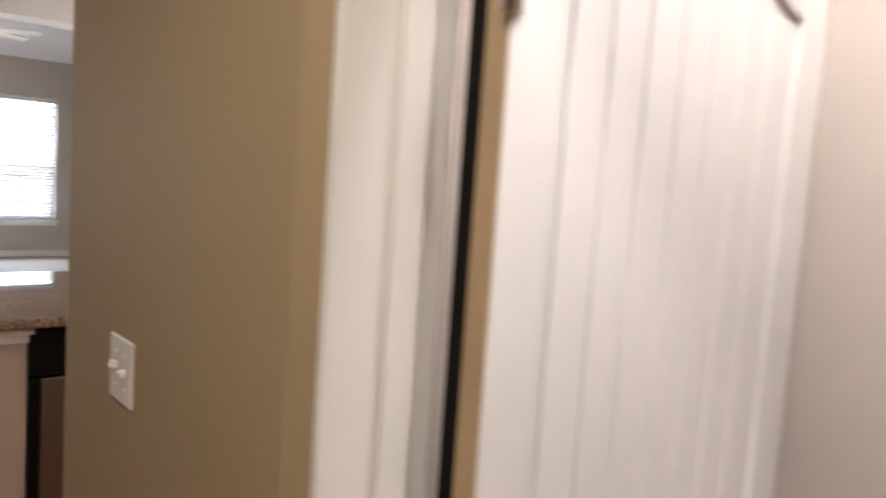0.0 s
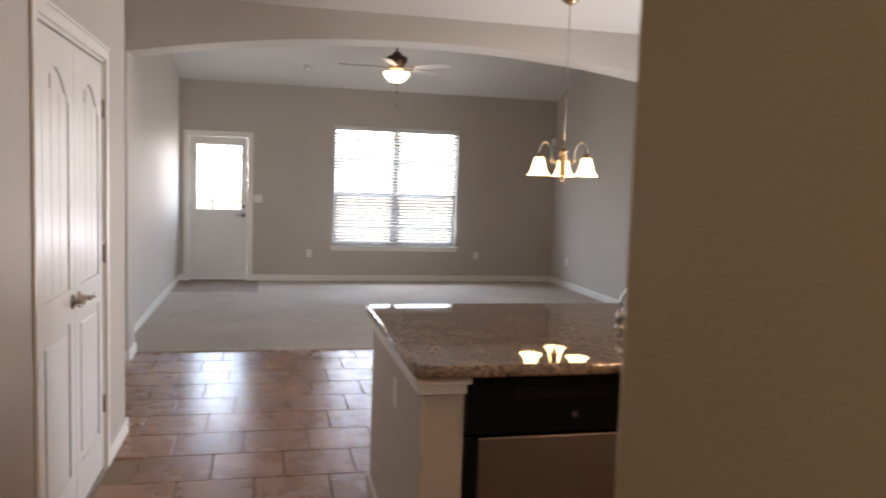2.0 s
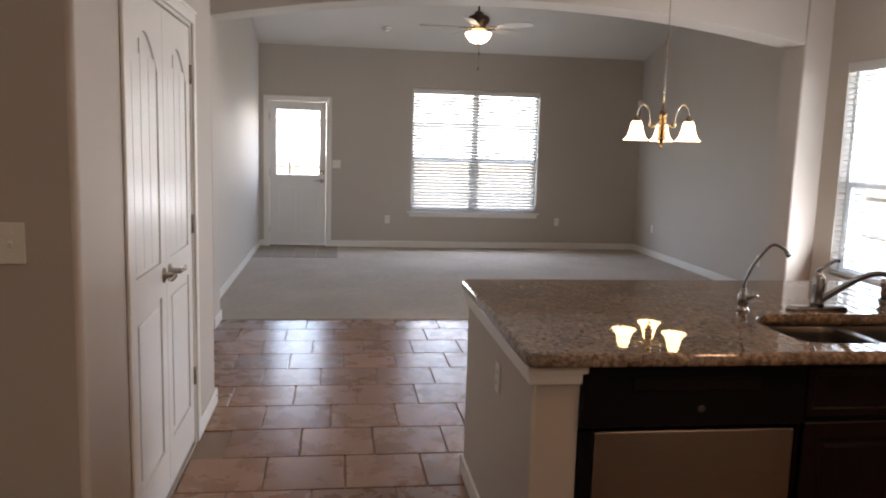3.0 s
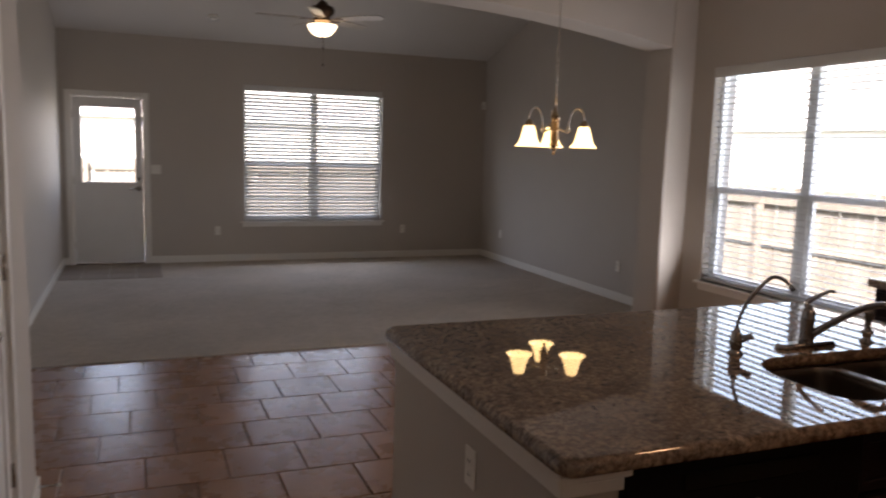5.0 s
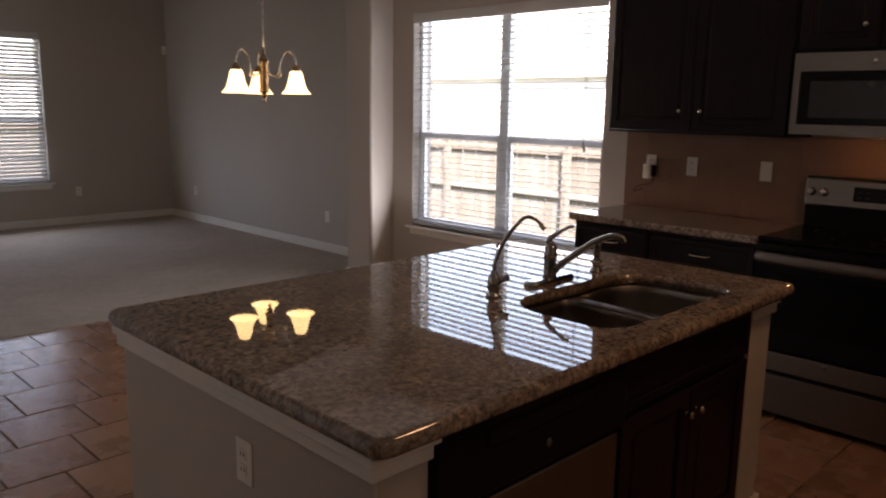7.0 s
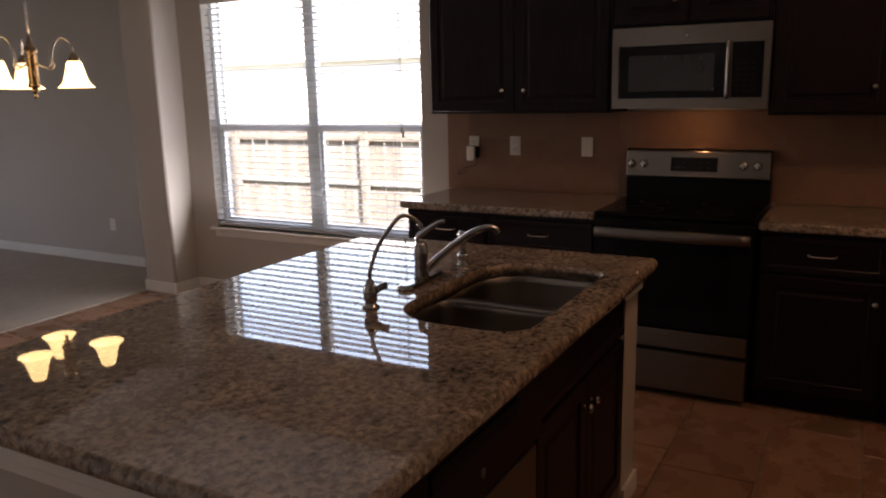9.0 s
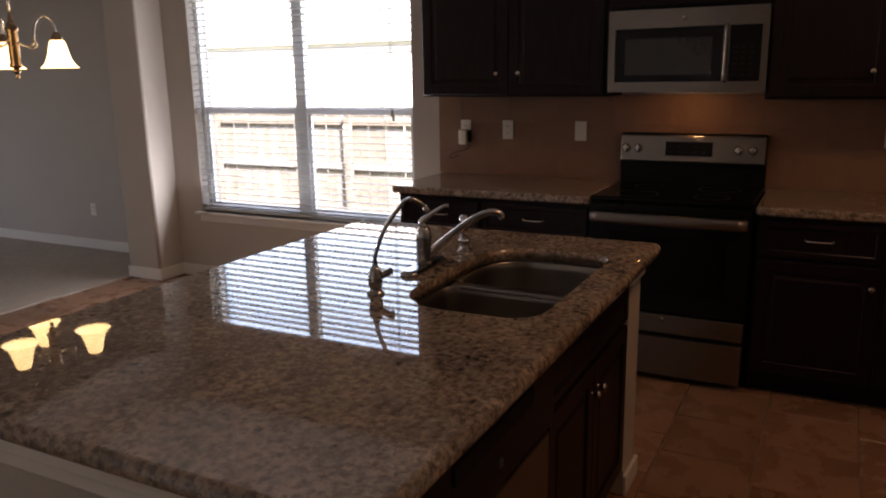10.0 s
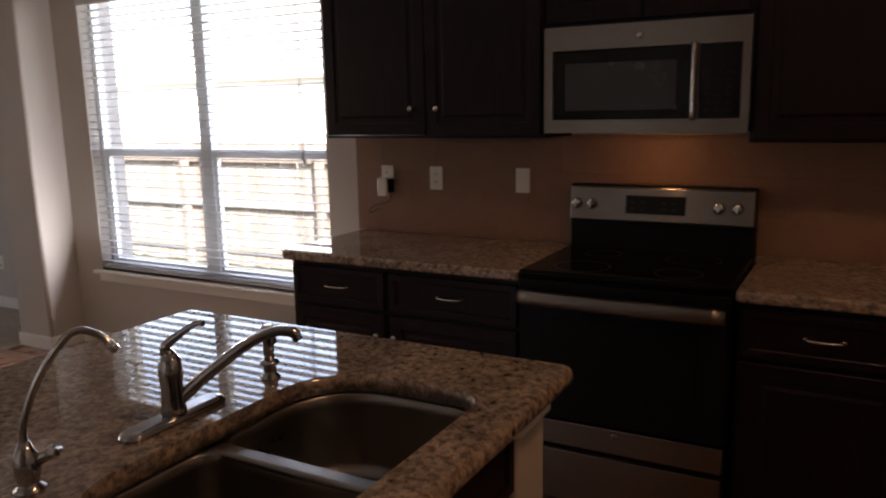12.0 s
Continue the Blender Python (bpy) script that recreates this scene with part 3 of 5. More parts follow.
def back_door():
    d = thing("door_1", "white half-glazed back door, closed, in white casing", "door", pose(DOOR[0], FAR_Y, 0), kind="structure")
    w, h = DOOR[1] - DOOR[0], DOOR[3]
    bm = bmesh.new()
    box(bm, -0.06, 0.0, -0.016, -0.001, 0.0, h + 0.055, 0.004)
    box(bm, w, w + 0.06, -0.016, -0.001, 0.0, h + 0.055, 0.004)
    box(bm, 0.0, w, -0.016, -0.001, h, h + 0.055, 0.004)
    part("casing", bm, trim_paint, d, "off-white painted door casing")
    bm = bmesh.new()
    box(bm, 0.0, 0.018, 0.0, T, 0.0, h)
    box(bm, w - 0.018, w, 0.0, T, 0.0, h)
    box(bm, 0.018, w - 0.018, 0.0, T, h - 0.018, h)
    part("jamb", bm, trim_paint, d)
    part("threshold", boxed(0.018, w - 0.018, 0.0, T, 0.0, 0.022, bevel=0.004), bronze, d, "dark metal threshold")
    g0, g1, z0, z1 = 0.118, w - 0.112, 1.035, 1.945
    leaf = bmesh.new()
    panel(leaf, "y", 0.03, 0.072, 0.021, w - 0.021, 0.026, h - 0.021, ((g0, g1, z0, z1),))
    leaf_ob = part("leaf", leaf, door_paint, d)
    bm = bmesh.new()
    for a in ((g0 - 0.03, g0, z0 - 0.03, z1 + 0.03), (g1, g1 + 0.03, z0 - 0.03, z1 + 0.03), (g0, g1, z0 - 0.03, z0), (g0, g1, z1, z1 + 0.03)):
        box(bm, a[0], a[1], 0.018, 0.03, a[2], a[3], 0.004)
    part("glazing_bead", bm, door_paint, leaf_ob)
    p = part("pane", boxed(g0, g1, 0.048, 0.053, z0, z1), clear_glass, leaf_ob, "clear door glass")
    p.visible_shadow = False
    bm = bmesh.new()
    for a in ((0.13, 0.135 + (w - 0.27) / 2 - 0.03), (w / 2 + 0.03, w - 0.13)):
        for q in ((a[0], a[0] + 0.02, 0.2, 0.86), (a[1] - 0.02, a[1], 0.2, 0.86), (a[0] + 0.02, a[1] - 0.02, 0.2, 0.22), (a[0] + 0.02, a[1] - 0.02, 0.84, 0.86)):
            box(bm, q[0], q[1], 0.025, 0.03, q[2], q[3], 0.002)
    part("panel_moulding", bm, door_paint, leaf_ob)
    x = w - 0.075
    part("deadbolt", merged(spun([(0.031, 0), (0.031, 0.008), (0.02, 0.014)], 18, (x, 0.03, 1.08), (0, -1, 0)), boxed(x - 0.005, x + 0.005, 0.0, 0.017, 1.062, 1.098, bevel=0.002)), nickel, leaf_ob, "satin nickel deadbolt turn")
    part("lever_handle", merged(spun([(0.032, 0), (0.032, 0.007), (0.013, 0.012), (0.011, 0.05)], 18, (x, 0.03, 0.955), (0, -1, 0)), tube(curve_points([(x, -0.018, 0.955), (x - 0.05, -0.022, 0.957), (x - 0.115, -0.018, 0.95)], 5), 0.008)), nickel, leaf_ob, "satin nickel lever handle")
    for z in (0.25, 1.05, 1.85):
        part("hinge", boxed(0.012, 0.024, 0.02, 0.031, z - 0.045, z + 0.045, bevel=0.003), nickel, d)


back_door()


def panel_leaf(w, h, hinge_left, parent, lever=True, head=0.26):
    """One leaf of a moulded two-panel door with arched upper panel and grooved planks; local x along, y into the closet, face at y = 0."""
    st, rec = 0.085, 0.009
    bm = bmesh.new()
    box(bm, 0, w, rec, 0.035, 0, h)
    box(bm, 0, st, 0, rec, 0, h)
    box(bm, w - st, w, 0, rec, 0, h)
    box(bm, st, w - st, 0, rec, 0, 0.20)
    box(bm, st, w - st, 0, rec, 0.86, 1.00)
    n, zt, rise = 12, h - head, 0.5 * head
    pts = []
    for k in range(n + 1):
        u = k / n
        x = st + (w - 2 * st) * u
        pts.append((bm.verts.new((x, 0, zt + rise * math.sin(math.pi * u))), bm.verts.new((x, 0, h)), bm.verts.new((x, rec, zt + rise * math.sin(math.pi * u)))))
    for a, b in zip(pts, pts[1:]):
        bm.faces.new((a[0], a[1], b[1], b[0]))
        bm.faces.new((a[0], b[0], b[2], a[2]))
    bmesh.ops.recalc_face_normals(bm, faces=bm.faces)
    leaf = part("leaf", bm, door_paint, parent)
    planks = 3 if w < 0.6 else 7
    pw = (w - 2 * st - 0.03) / planks
    for k in range(planks):
        x0 = st + 0.015 + k * pw
        mid = (x0 + pw / 2 - st) / (w - 2 * st)
        part("plank", boxed(x0 + 0.002, x0 + pw - 0.002, 0.003, rec, 1.02, zt - 0.03 + rise * math.sin(math.pi * mid), bevel=0.003), door_paint, leaf)
    part("raised_field", boxed(st + 0.03, w - st - 0.03, 0.001, rec, 0.235, 0.825, bevel=0.006), door_paint, leaf)
    if lever:
        x = w - 0.055 if hinge_left else 0.055
        s = -1 if hinge_left else 1
        part("lever_handle", merged(spun([(0.031, 0), (0.031, 0.006), (0.014, 0.012), (0.011, 0.05)], 18, (x, 0, 0.945), (0, -1, 0)), tube(curve_points([(x, -0.048, 0.945), (x + s * 0.03, -0.054, 0.947), (x + s * 0.075, -0.05, 0.941), (x + s * 0.105, -0.046, 0.947)], 5), 0.008)), nickel, leaf, "satin nickel lever handle")
    for z in (0.33, 1.09, 1.80):
        xh = -0.004 if hinge_left else w + 0.004
        part("hinge", merged(spun([(0.006, -0.045), (0.006, 0.045)], 10, (xh, -0.006, z)), boxed(xh - 0.016, xh + 0.016, -0.003, 0.0, z - 0.045, z + 0.045)), nickel, leaf, "nickel butt hinge")
    return leaf


def closet_doors():
    y0, y1, h = CLOSET_DOOR[0], CLOSET_DOOR[1], CLOSET_DOOR[3]
    w = y1 - y0
    d = thing("door_2", "white double closet doors with arched panels, closed", "door", Matrix.Translation((CLOSET_X, y0, 0)) @ pose(0, 0, 0, 0, 0, 90), kind="structure")
    bm = bmesh.new()
    box(bm, -0.055, 0.0, -0.014, -0.001, 0, h + 0.05, 0.005)
    box(bm, w, w + 0.055, -0.014, -0.001, 0, h + 0.05, 0.005)
    box(bm, 0.0, w, -0.014, -0.001, h, h + 0.05, 0.005)
    box(bm, -0.06, w + 0.06, -0.02, -0.001, h + 0.05, h + 0.062, 0.004)
    part("casing", bm, trim_paint, d, "off-white painted door casing")
    bm = bmesh.new()
    box(bm, 0, 0.016, 0, T, 0, h)
    box(bm, w - 0.016, w, 0, T, 0, h)
    box(bm, 0.016, w - 0.016, 0, T, h - 0.016, h)
    part("jamb", bm, trim_paint, d)
    lw = (w - 0.032) / 2 - 0.004
    a = panel_leaf(lw, h - 0.045, True, d)
    a.location = (0.018, 0.006, 0.022)
    b = panel_leaf(lw, h - 0.045, False, d)
    b.location = (w - 0.018 - lw, 0.006, 0.022)


closet_doors()


edge_tan = mottled("edge_tan", (0.42, 0.30, 0.17), 0.6, 0.12, 3.0, 40.0, 0.15)


def hall_door():
    """The side door in the hall wall, swung fully open into the side room, seen past its jamb."""
    y0, y1, h = HALL_DOOR[0], HALL_DOOR[1], HALL_DOOR[3]
    w = y1 - y0
    d = thing("door_3", "white panelled side door off the hall, wide open", "door", Matrix.Translation((HALL_X, y1, 0)) @ pose(0, 0, 0, 0, 0, -90), kind="structure")
    bm = bmesh.new()
    box(bm, w + 0.001, w + 0.056, -0.016, -0.001, 0, h + 0.056, 0.005)
    box(bm, 0.0, w, -0.016, -0.001, h + 0.001, h + 0.056, 0.005)
    part("casing", bm, trim_paint, d, "off-white door casing")
    bm = bmesh.new()
    box(bm, 0.001, 0.014, -0.012, T, 0, h, 0.003)
    box(bm, w - 0.014, w - 0.001, 0.001, T, 0, h)
    box(bm, 0.014, w - 0.014, 0.001, T, h - 0.014, h - 0.001)
    part("jamb", bm, trim_paint, d, "white painted door lining")
    bm = bmesh.new()
    box(bm, 0.0145, 0.026, 0.062, 0.102, 0, h - 0.014, 0.003)
    box(bm, w - 0.026, w - 0.0145, 0.062, 0.102, 0, h - 0.014, 0.003)
    part("stop_strip", bm, trim_paint, d, "white door stop moulding")
    # dark strip past the jamb, standing for the shade in the hinge gap
    part("hinge_gap_shade", boxed(0.016, 0.046, 0.156, 0.160, 0, h - 0.03), dark_slot, d, "dark strip painted as the shade in the hinge-side gap")
    # thin tan cover over the leaf's hinge edge
    part("hinge_edge", boxed(0.0565, 0.0905, 0.1445, 0.1475, 0.02, h - 0.03), edge_tan, d, "tan hinge edge of the open door")
    leaf = panel_leaf(0.71, h - 0.04, True, d, lever=False, head=0.15)
    leaf.location, leaf.rotation_euler = (0.091, 0.148, 0.02), (0, 0, radians(90))


hall_door()


# plaster return beside the hall door, tilted towards the hall lamp to look brighter
bm = bmesh.new()
pts = ((HALL_X - 0.016, 0.394), (HALL_X - 0.002, 0.3335), (HALL_X - 0.001, 0.398))
lo, hi = ([bm.verts.new((x, y, z)) for x, y in pts] for z in (0.0, CEIL))
for k in range(3):
    bm.faces.new((lo[k], lo[(k + 1) % 3], hi[(k + 1) % 3], hi[k]))
bmesh.ops.recalc_face_normals(bm, faces=bm.faces)
structure("wall_return", bm, hall_paint, "tan painted plaster return beside the hall door, tilted to look lighter")

# ---- kitchen ----
mat_key = mottled("key_grey", (0.011, 0.011, 0.011), 0.5, 0.05, 6.0, 60.0, 0.0, spec=0.1)
mat_grey = mottled("print_grey", (0.06, 0.06, 0.06), 0.4, 0.05, 5.0, 60.0, 0.0)
mesh_grey = mottled("mesh_grey", (0.016, 0.015, 0.015), 0.25, 0.1, 6.0, 300.0, 0.05)
Z_TOP = 0.92          # top of the worktops
FACE_EAST = pose(0, 0, 0, 0, 0, -90)


def at_wall(x, y, z=0.0):
    """Local x runs along the range wall to the right, local y into the wall."""
    return Matrix.Translation((x, y, z)) @ FACE_EAST


def framed_front(w, h, rail=0.055, t=0.019, raised=True):
    """A cabinet front in one piece: frame, sunk field and raised centre; face at y = 0, upright."""
    bm = bmesh.new()
    steps = [(0.0, t), (0.0, 0.003), (0.003, 0.0), (rail - 0.004, 0.0), (rail, 0.003), (rail + 0.001, 0.009)]
    if raised and w > 2 * rail + 0.08 and h > 2 * rail + 0.08:
        steps += [(rail + 0.020, 0.009), (rail + 0.032, 0.004)]
    rings = [[bm.verts.new((x, y, z)) for x, z in ((d, d), (w - d, d), (w - d, h - d), (d, h - d))] for d, y in steps]
    for a, b in zip(rings, rings[1:]):
        for k in range(4):
            bm.faces.new((a[k], a[(k + 1) % 4], b[(k + 1) % 4], b[k]))
    bm.faces.new(rings[-1])
    bm.faces.new(rings[0][::-1])
    bmesh.ops.recalc_face_normals(bm, faces=bm.faces)
    return bm


def pull(parent, x, z, half=0.055):
    part("handle", merged(tube(curve_points([(x - half, 0, z), (x - half + 0.008, -0.020, z), (x, -0.028, z), (x + half - 0.008, -0.020, z), (x + half, 0, z)], 5), 0.0048), spun([(0.008, 0), (0.006, 0.004)], 10, (x - half, 0, z), (0, -1, 0)), spun([(0.008, 0), (0.006, 0.004)], 10, (x + half, 0, z), (0, -1, 0))), nickel, parent, "satin nickel bow handle")


def knob(parent, x, z):
    part("knob", spun([(0.009, 0), (0.006, 0.004), (0.005, 0.012), (0.013, 0.018), (0.0145, 0.024), (0.010, 0.029), (0.003, 0.030)], 14, (x, 0, z), (0, -1, 0)), nickel, parent, "satin nickel round knob")


def front(name, parent, x, z, w, h, raised=True):
    ob = part(name, framed_front(w, h, 0.03 if h < 0.2 else 0.055, raised=raised), espresso, parent)
    ob.location = (x, -0.019, z)
    return ob


def base_cabinet(w, m, label, doors=1, depth=0.60, drawer=True, knobs=None, hollow=False):
    c = thing("base_cabinet", label, "cabinet", m, group="base cabinets")
    body = bmesh.new()
    if hollow:
        box(body, 0, w, 0.0, depth, 0.10, 0.64)
        box(body, 0, w, 0.0, 0.018, 0.64, 0.876)
    else:
        box(body, 0, w, 0, depth, 0.10, 0.876)
    box(body, 0.0, w, 0.07, depth, 0.0, 0.10)
    part("body", body, espresso, c)
    zd = 0.69
    if drawer:
        d = front("drawer_front", c, 0.012, zd, w - 0.024, 0.165, False)
        if drawer == "pull":
            pull(d, (w - 0.024) / 2, 0.085)
    dw = (w - 0.024 - 0.006 * (doors - 1)) / doors
    for k in range(doors):
        d = front("door", c, 0.012 + k * (dw + 0.006), 0.12, dw, 0.55)
        if doors == 2:
            knob(d, dw - 0.03 if k == 0 else 0.03, 0.47)
        else:
            knob(d, dw - 0.03 if knobs == "right" else 0.03, 0.46)
    return c


XB = 3.38
base_cabinet(0.51, at_wall(XB, 4.66), "dark espresso base cabinet with drawer, below granite worktop", drawer="pull", knobs="right")
base_cabinet(0.61, at_wall(XB, 4.147), "dark espresso base cabinet with drawer, beside the range", drawer="pull")
base_cabinet(0.53, at_wall(XB, 2.745), "dark espresso base cabinet with drawer, beside the range", drawer="pull", knobs="right")
base_cabinet(0.53, at_wall(XB, 2.213), "dark espresso base cabinet with drawer, below granite worktop", drawer="pull")
base_cabinet(0.21, at_wall(XB, 1.681), "narrow dark espresso base cabinet in the corner", drawer=True)


def slab(x0, x1, y0, y1, z1, t=0.042, corner=0.02, holes=()):
    """A worktop with rounded corners and eased, rounded edge."""
    bm = boxed(x0, x1, y0, y1, z1 - t, z1)
    bmesh.ops.bevel(bm, geom=[e for e in bm.edges if abs(e.verts[0].co.z - e.verts[1].co.z) > t / 2], offset=corner, segments=5, profile=0.5, affect="EDGES")
    rim = [e for e in bm.edges if abs(e.verts[0].co.z - e.verts[1].co.z) < 1e-6 and len([f for f in e.link_faces if abs(f.normal.z) > 0.9]) == 1]
    made = bmesh.ops.bevel(bm, geom=rim, offset=0.012, segments=4, profile=0.5, affect="EDGES")
    for f in made["faces"]:
        f.smooth = True
    return bm


tagged(link_mesh("worktop", slab(3.340, 3.995, 3.533, 4.695, Z_TOP), granite_mat), "speckled brown granite worktop along the window side of the range", "worktop")
tagged(link_mesh("worktop", slab(3.340, 3.995, 1.475, 2.755, Z_TOP), granite_mat), "speckled brown granite worktop on the far side of the range", "worktop")


def wall_cabinet(w, z0, z1, m, label, depth=0.325, knob_z=0.115):
    c = thing("wall_cabinet", label, "cabinet", m, group="wall cabinets")
    part("body", boxed(0, w, 0, depth, z0, z1, bevel=0.001), espresso, c)
    dw = (w - 0.024 - 0.006) / 2
    for k in range(2):
        d = front("door", c, 0.012 + k * (dw + 0.006), z0 + 0.012, dw, z1 - z0 - 0.024)
        knob(d, dw - 0.062 if k == 0 else 0.062, knob_z)
    crown = bmesh.new()
    rows = []
    for y, z in ((0.0, 0.0), (-0.010, 0.010), (-0.012, 0.022), (-0.030, 0.045), (-0.042, 0.050), (-0.044, 0.062), (0.0, 0.062)):
        rows.append([crown.verts.new((x, y - 0.002, z1 + z)) for x in (0, w)])
    for a, b in zip(rows, rows[1:] + rows[:1]):
        crown.faces.new((a[0], a[1], b[1], b[0]))
    crown.faces.new([r[0] for r in rows])
    crown.faces.new([r[1] for r in rows][::-1])
    bmesh.ops.recalc_face_normals(crown, faces=crown.faces)
    part("crown_moulding", crown, espresso, c, "dark stepped crown moulding")
    return c


XU = 3.672
wall_cabinet(1.095, 1.405, 2.34, at_wall(XU, 4.650), "dark espresso two-door wall cabinet near the window")
wall_cabinet(0.772, 1.835, 2.34, at_wall(XU, 3.551), "short dark espresso wall cabinet above the microwave", knob_z=0.11)
wall_cabinet(1.025, 1.39, 2.34, at_wall(XU, 2.777), "dark espresso two-door wall cabinet beside the microwave")
wall_cabinet(0.270, 1.39, 2.34, at_wall(XU, 1.749), "narrow dark espresso wall cabinet in the corner")


def bar(points, w, t):
    """A flat bowed bar; w high, t thick."""
    bm = bmesh.new()
    rows = [[bm.verts.new((p[0], p[1] + dy, p[2] + dz)) for dy, dz in ((0, -w / 2), (-t * 0.6, -w / 2 + t * 0.4), (-t, 0), (-t * 0.6, w / 2 - t * 0.4), (0, w / 2))] for p in points]
    for a, b in zip(rows, rows[1:]):
        for j in range(5):
            bm.faces.new((a[j], b[j], b[(j + 1) % 5], a[(j + 1) % 5]))
    bm.faces.new(rows[0][::-1])
    bm.faces.new(rows[-1])
    bmesh.ops.recalc_face_normals(bm, faces=bm.faces)
    for f in bm.faces:
        f.smooth = len(f.verts) == 4
    return bm


def kitchen_range():
    r = thing("kitchen_range", "black and stainless freestanding electric range between the cabinets", "range", at_wall(3.36, 3.529))
    w = 0.762
    body = bmesh.new()
    box(body, 0, w, 0.0, 0.62, 0.055, 0.905, 0.003)
    box(body, 0.03, w - 0.03, 0.05, 0.60, 0.0, 0.055)
    part("body", body, black_plastic, r)
    top = part("cooktop", boxed(-0.002, w + 0.002, -0.018, 0.56, 0.906, 0.928, bevel=0.006), black_glass, r, "black glass cooktop")
    for x, y, rad in ((0.2, 0.13, 0.105), (0.56, 0.13, 0.085), (0.2, 0.40, 0.075), (0.56, 0.40, 0.105)):
        ring = bmesh.new()
        bmesh.ops.create_circle(ring, segments=32, radius=rad, cap_ends=False)
        outer = list(ring.verts)
        inner = bmesh.ops.create_circle(ring, segments=32, radius=rad - 0.003, cap_ends=False)["verts"]
        for k in range(32):
            ring.faces.new((outer[k], outer[(k + 1) % 32], inner[(k + 1) % 32], inner[k]))
        moved(ring, Matrix.Translation((x, y, 0.9285)))
        part("burner_ring", ring, mat_grey, top)
    door = part("oven_door", boxed(0.004, w - 0.004, -0.026, -0.001, 0.362, 0.895, bevel=0.005), black_plastic, r, "black oven door")
    part("oven_window", boxed(0.10, w - 0.10, -0.029, -0.026, 0.47, 0.76, bevel=0.001), black_glass, door, "dark oven glass")
    hp = [(0.01 + (w - 0.02) * k / 16, -0.052 - 0.018 * math.sin(math.pi * k / 16), 0.832) for k in range(17)]
    part("oven_handle", merged(bar(hp, 0.058, 0.020), boxed(0.02, 0.06, -0.055, -0.026, 0.816, 0.848), boxed(w - 0.06, w - 0.02, -0.055, -0.026, 0.816, 0.848)), steel, door, "bowed stainless oven handle")
    part("lower_trim", boxed(0.004, w - 0.004, -0.028, -0.001, 0.258, 0.354, bevel=0.004), steel, r, "stainless trim below the oven door")
    part("badge", spun([(0.011, 0), (0.011, 0.002), (0.008, 0.003)], 16, (w / 2, -0.028, 0.330), (0, -1, 0)), nickel, r)
    dr = bmesh.new()
    box(dr, 0.004, w - 0.004, -0.026, -0.001, 0.035, 0.236, 0.004)
    part("storage_drawer", dr, steel, r, "stainless storage drawer")
    # near-black bar put in as the shade of the slit above the drawer
    part("drawer_gap_shade", boxed(0.01, w - 0.01, -0.012, -0.001, 0.236, 0.258), dark_slot, r)
    riser = bmesh.new()
    box(riser, 0.0, w, 0.565, 0.622, 0.905, 1.198, 0.006)
    guard = part("backguard", riser, black_plastic, r, "black backguard behind the cooktop")
    face = moved(boxed(0.004, w - 0.004, -0.018, 0.0, -0.074, 0.074, bevel=0.008), pose(0, 0.558, 1.117, -7, 0, 0))
    part("control_panel", face, steel, guard, "stainless control panel")
    part("clock_display", moved(boxed(0.25, 0.495, -0.022, -0.018, -0.038, 0.038, bevel=0.001), pose(0, 0.558, 1.117, -7, 0, 0)), black_glass, guard, "black clock display")
    for i in (0, 1, 3, 4):
        for j in range(2):
            part("key", moved(boxed(0.268 + i * 0.043, 0.288 + i * 0.043, -0.0228, -0.022, -0.022 + j * 0.028, -0.012 + j * 0.028), pose(0, 0.558, 1.117, -7, 0, 0)), mat_key, guard)
    for x in (0.038, 0.104, 0.626, 0.696):
        part("control_knob", moved(merged(spun([(0.024, 0), (0.024, 0.006), (0.020, 0.010), (0.018, 0.026), (0.014, 0.029)], 20, (x, -0.018, -0.002), (0, -1, 0)), boxed(x - 0.004, x + 0.004, -0.050, -0.044, -0.02, 0.018, bevel=0.001)), pose(0, 0.558, 1.117, -7, 0, 0)), chrome, guard, "bright metal control knob")


kitchen_range()

lamp_warm = lamp_glass("cooktop_lamp", (1.0, 0.50, 0.18), 14.0)


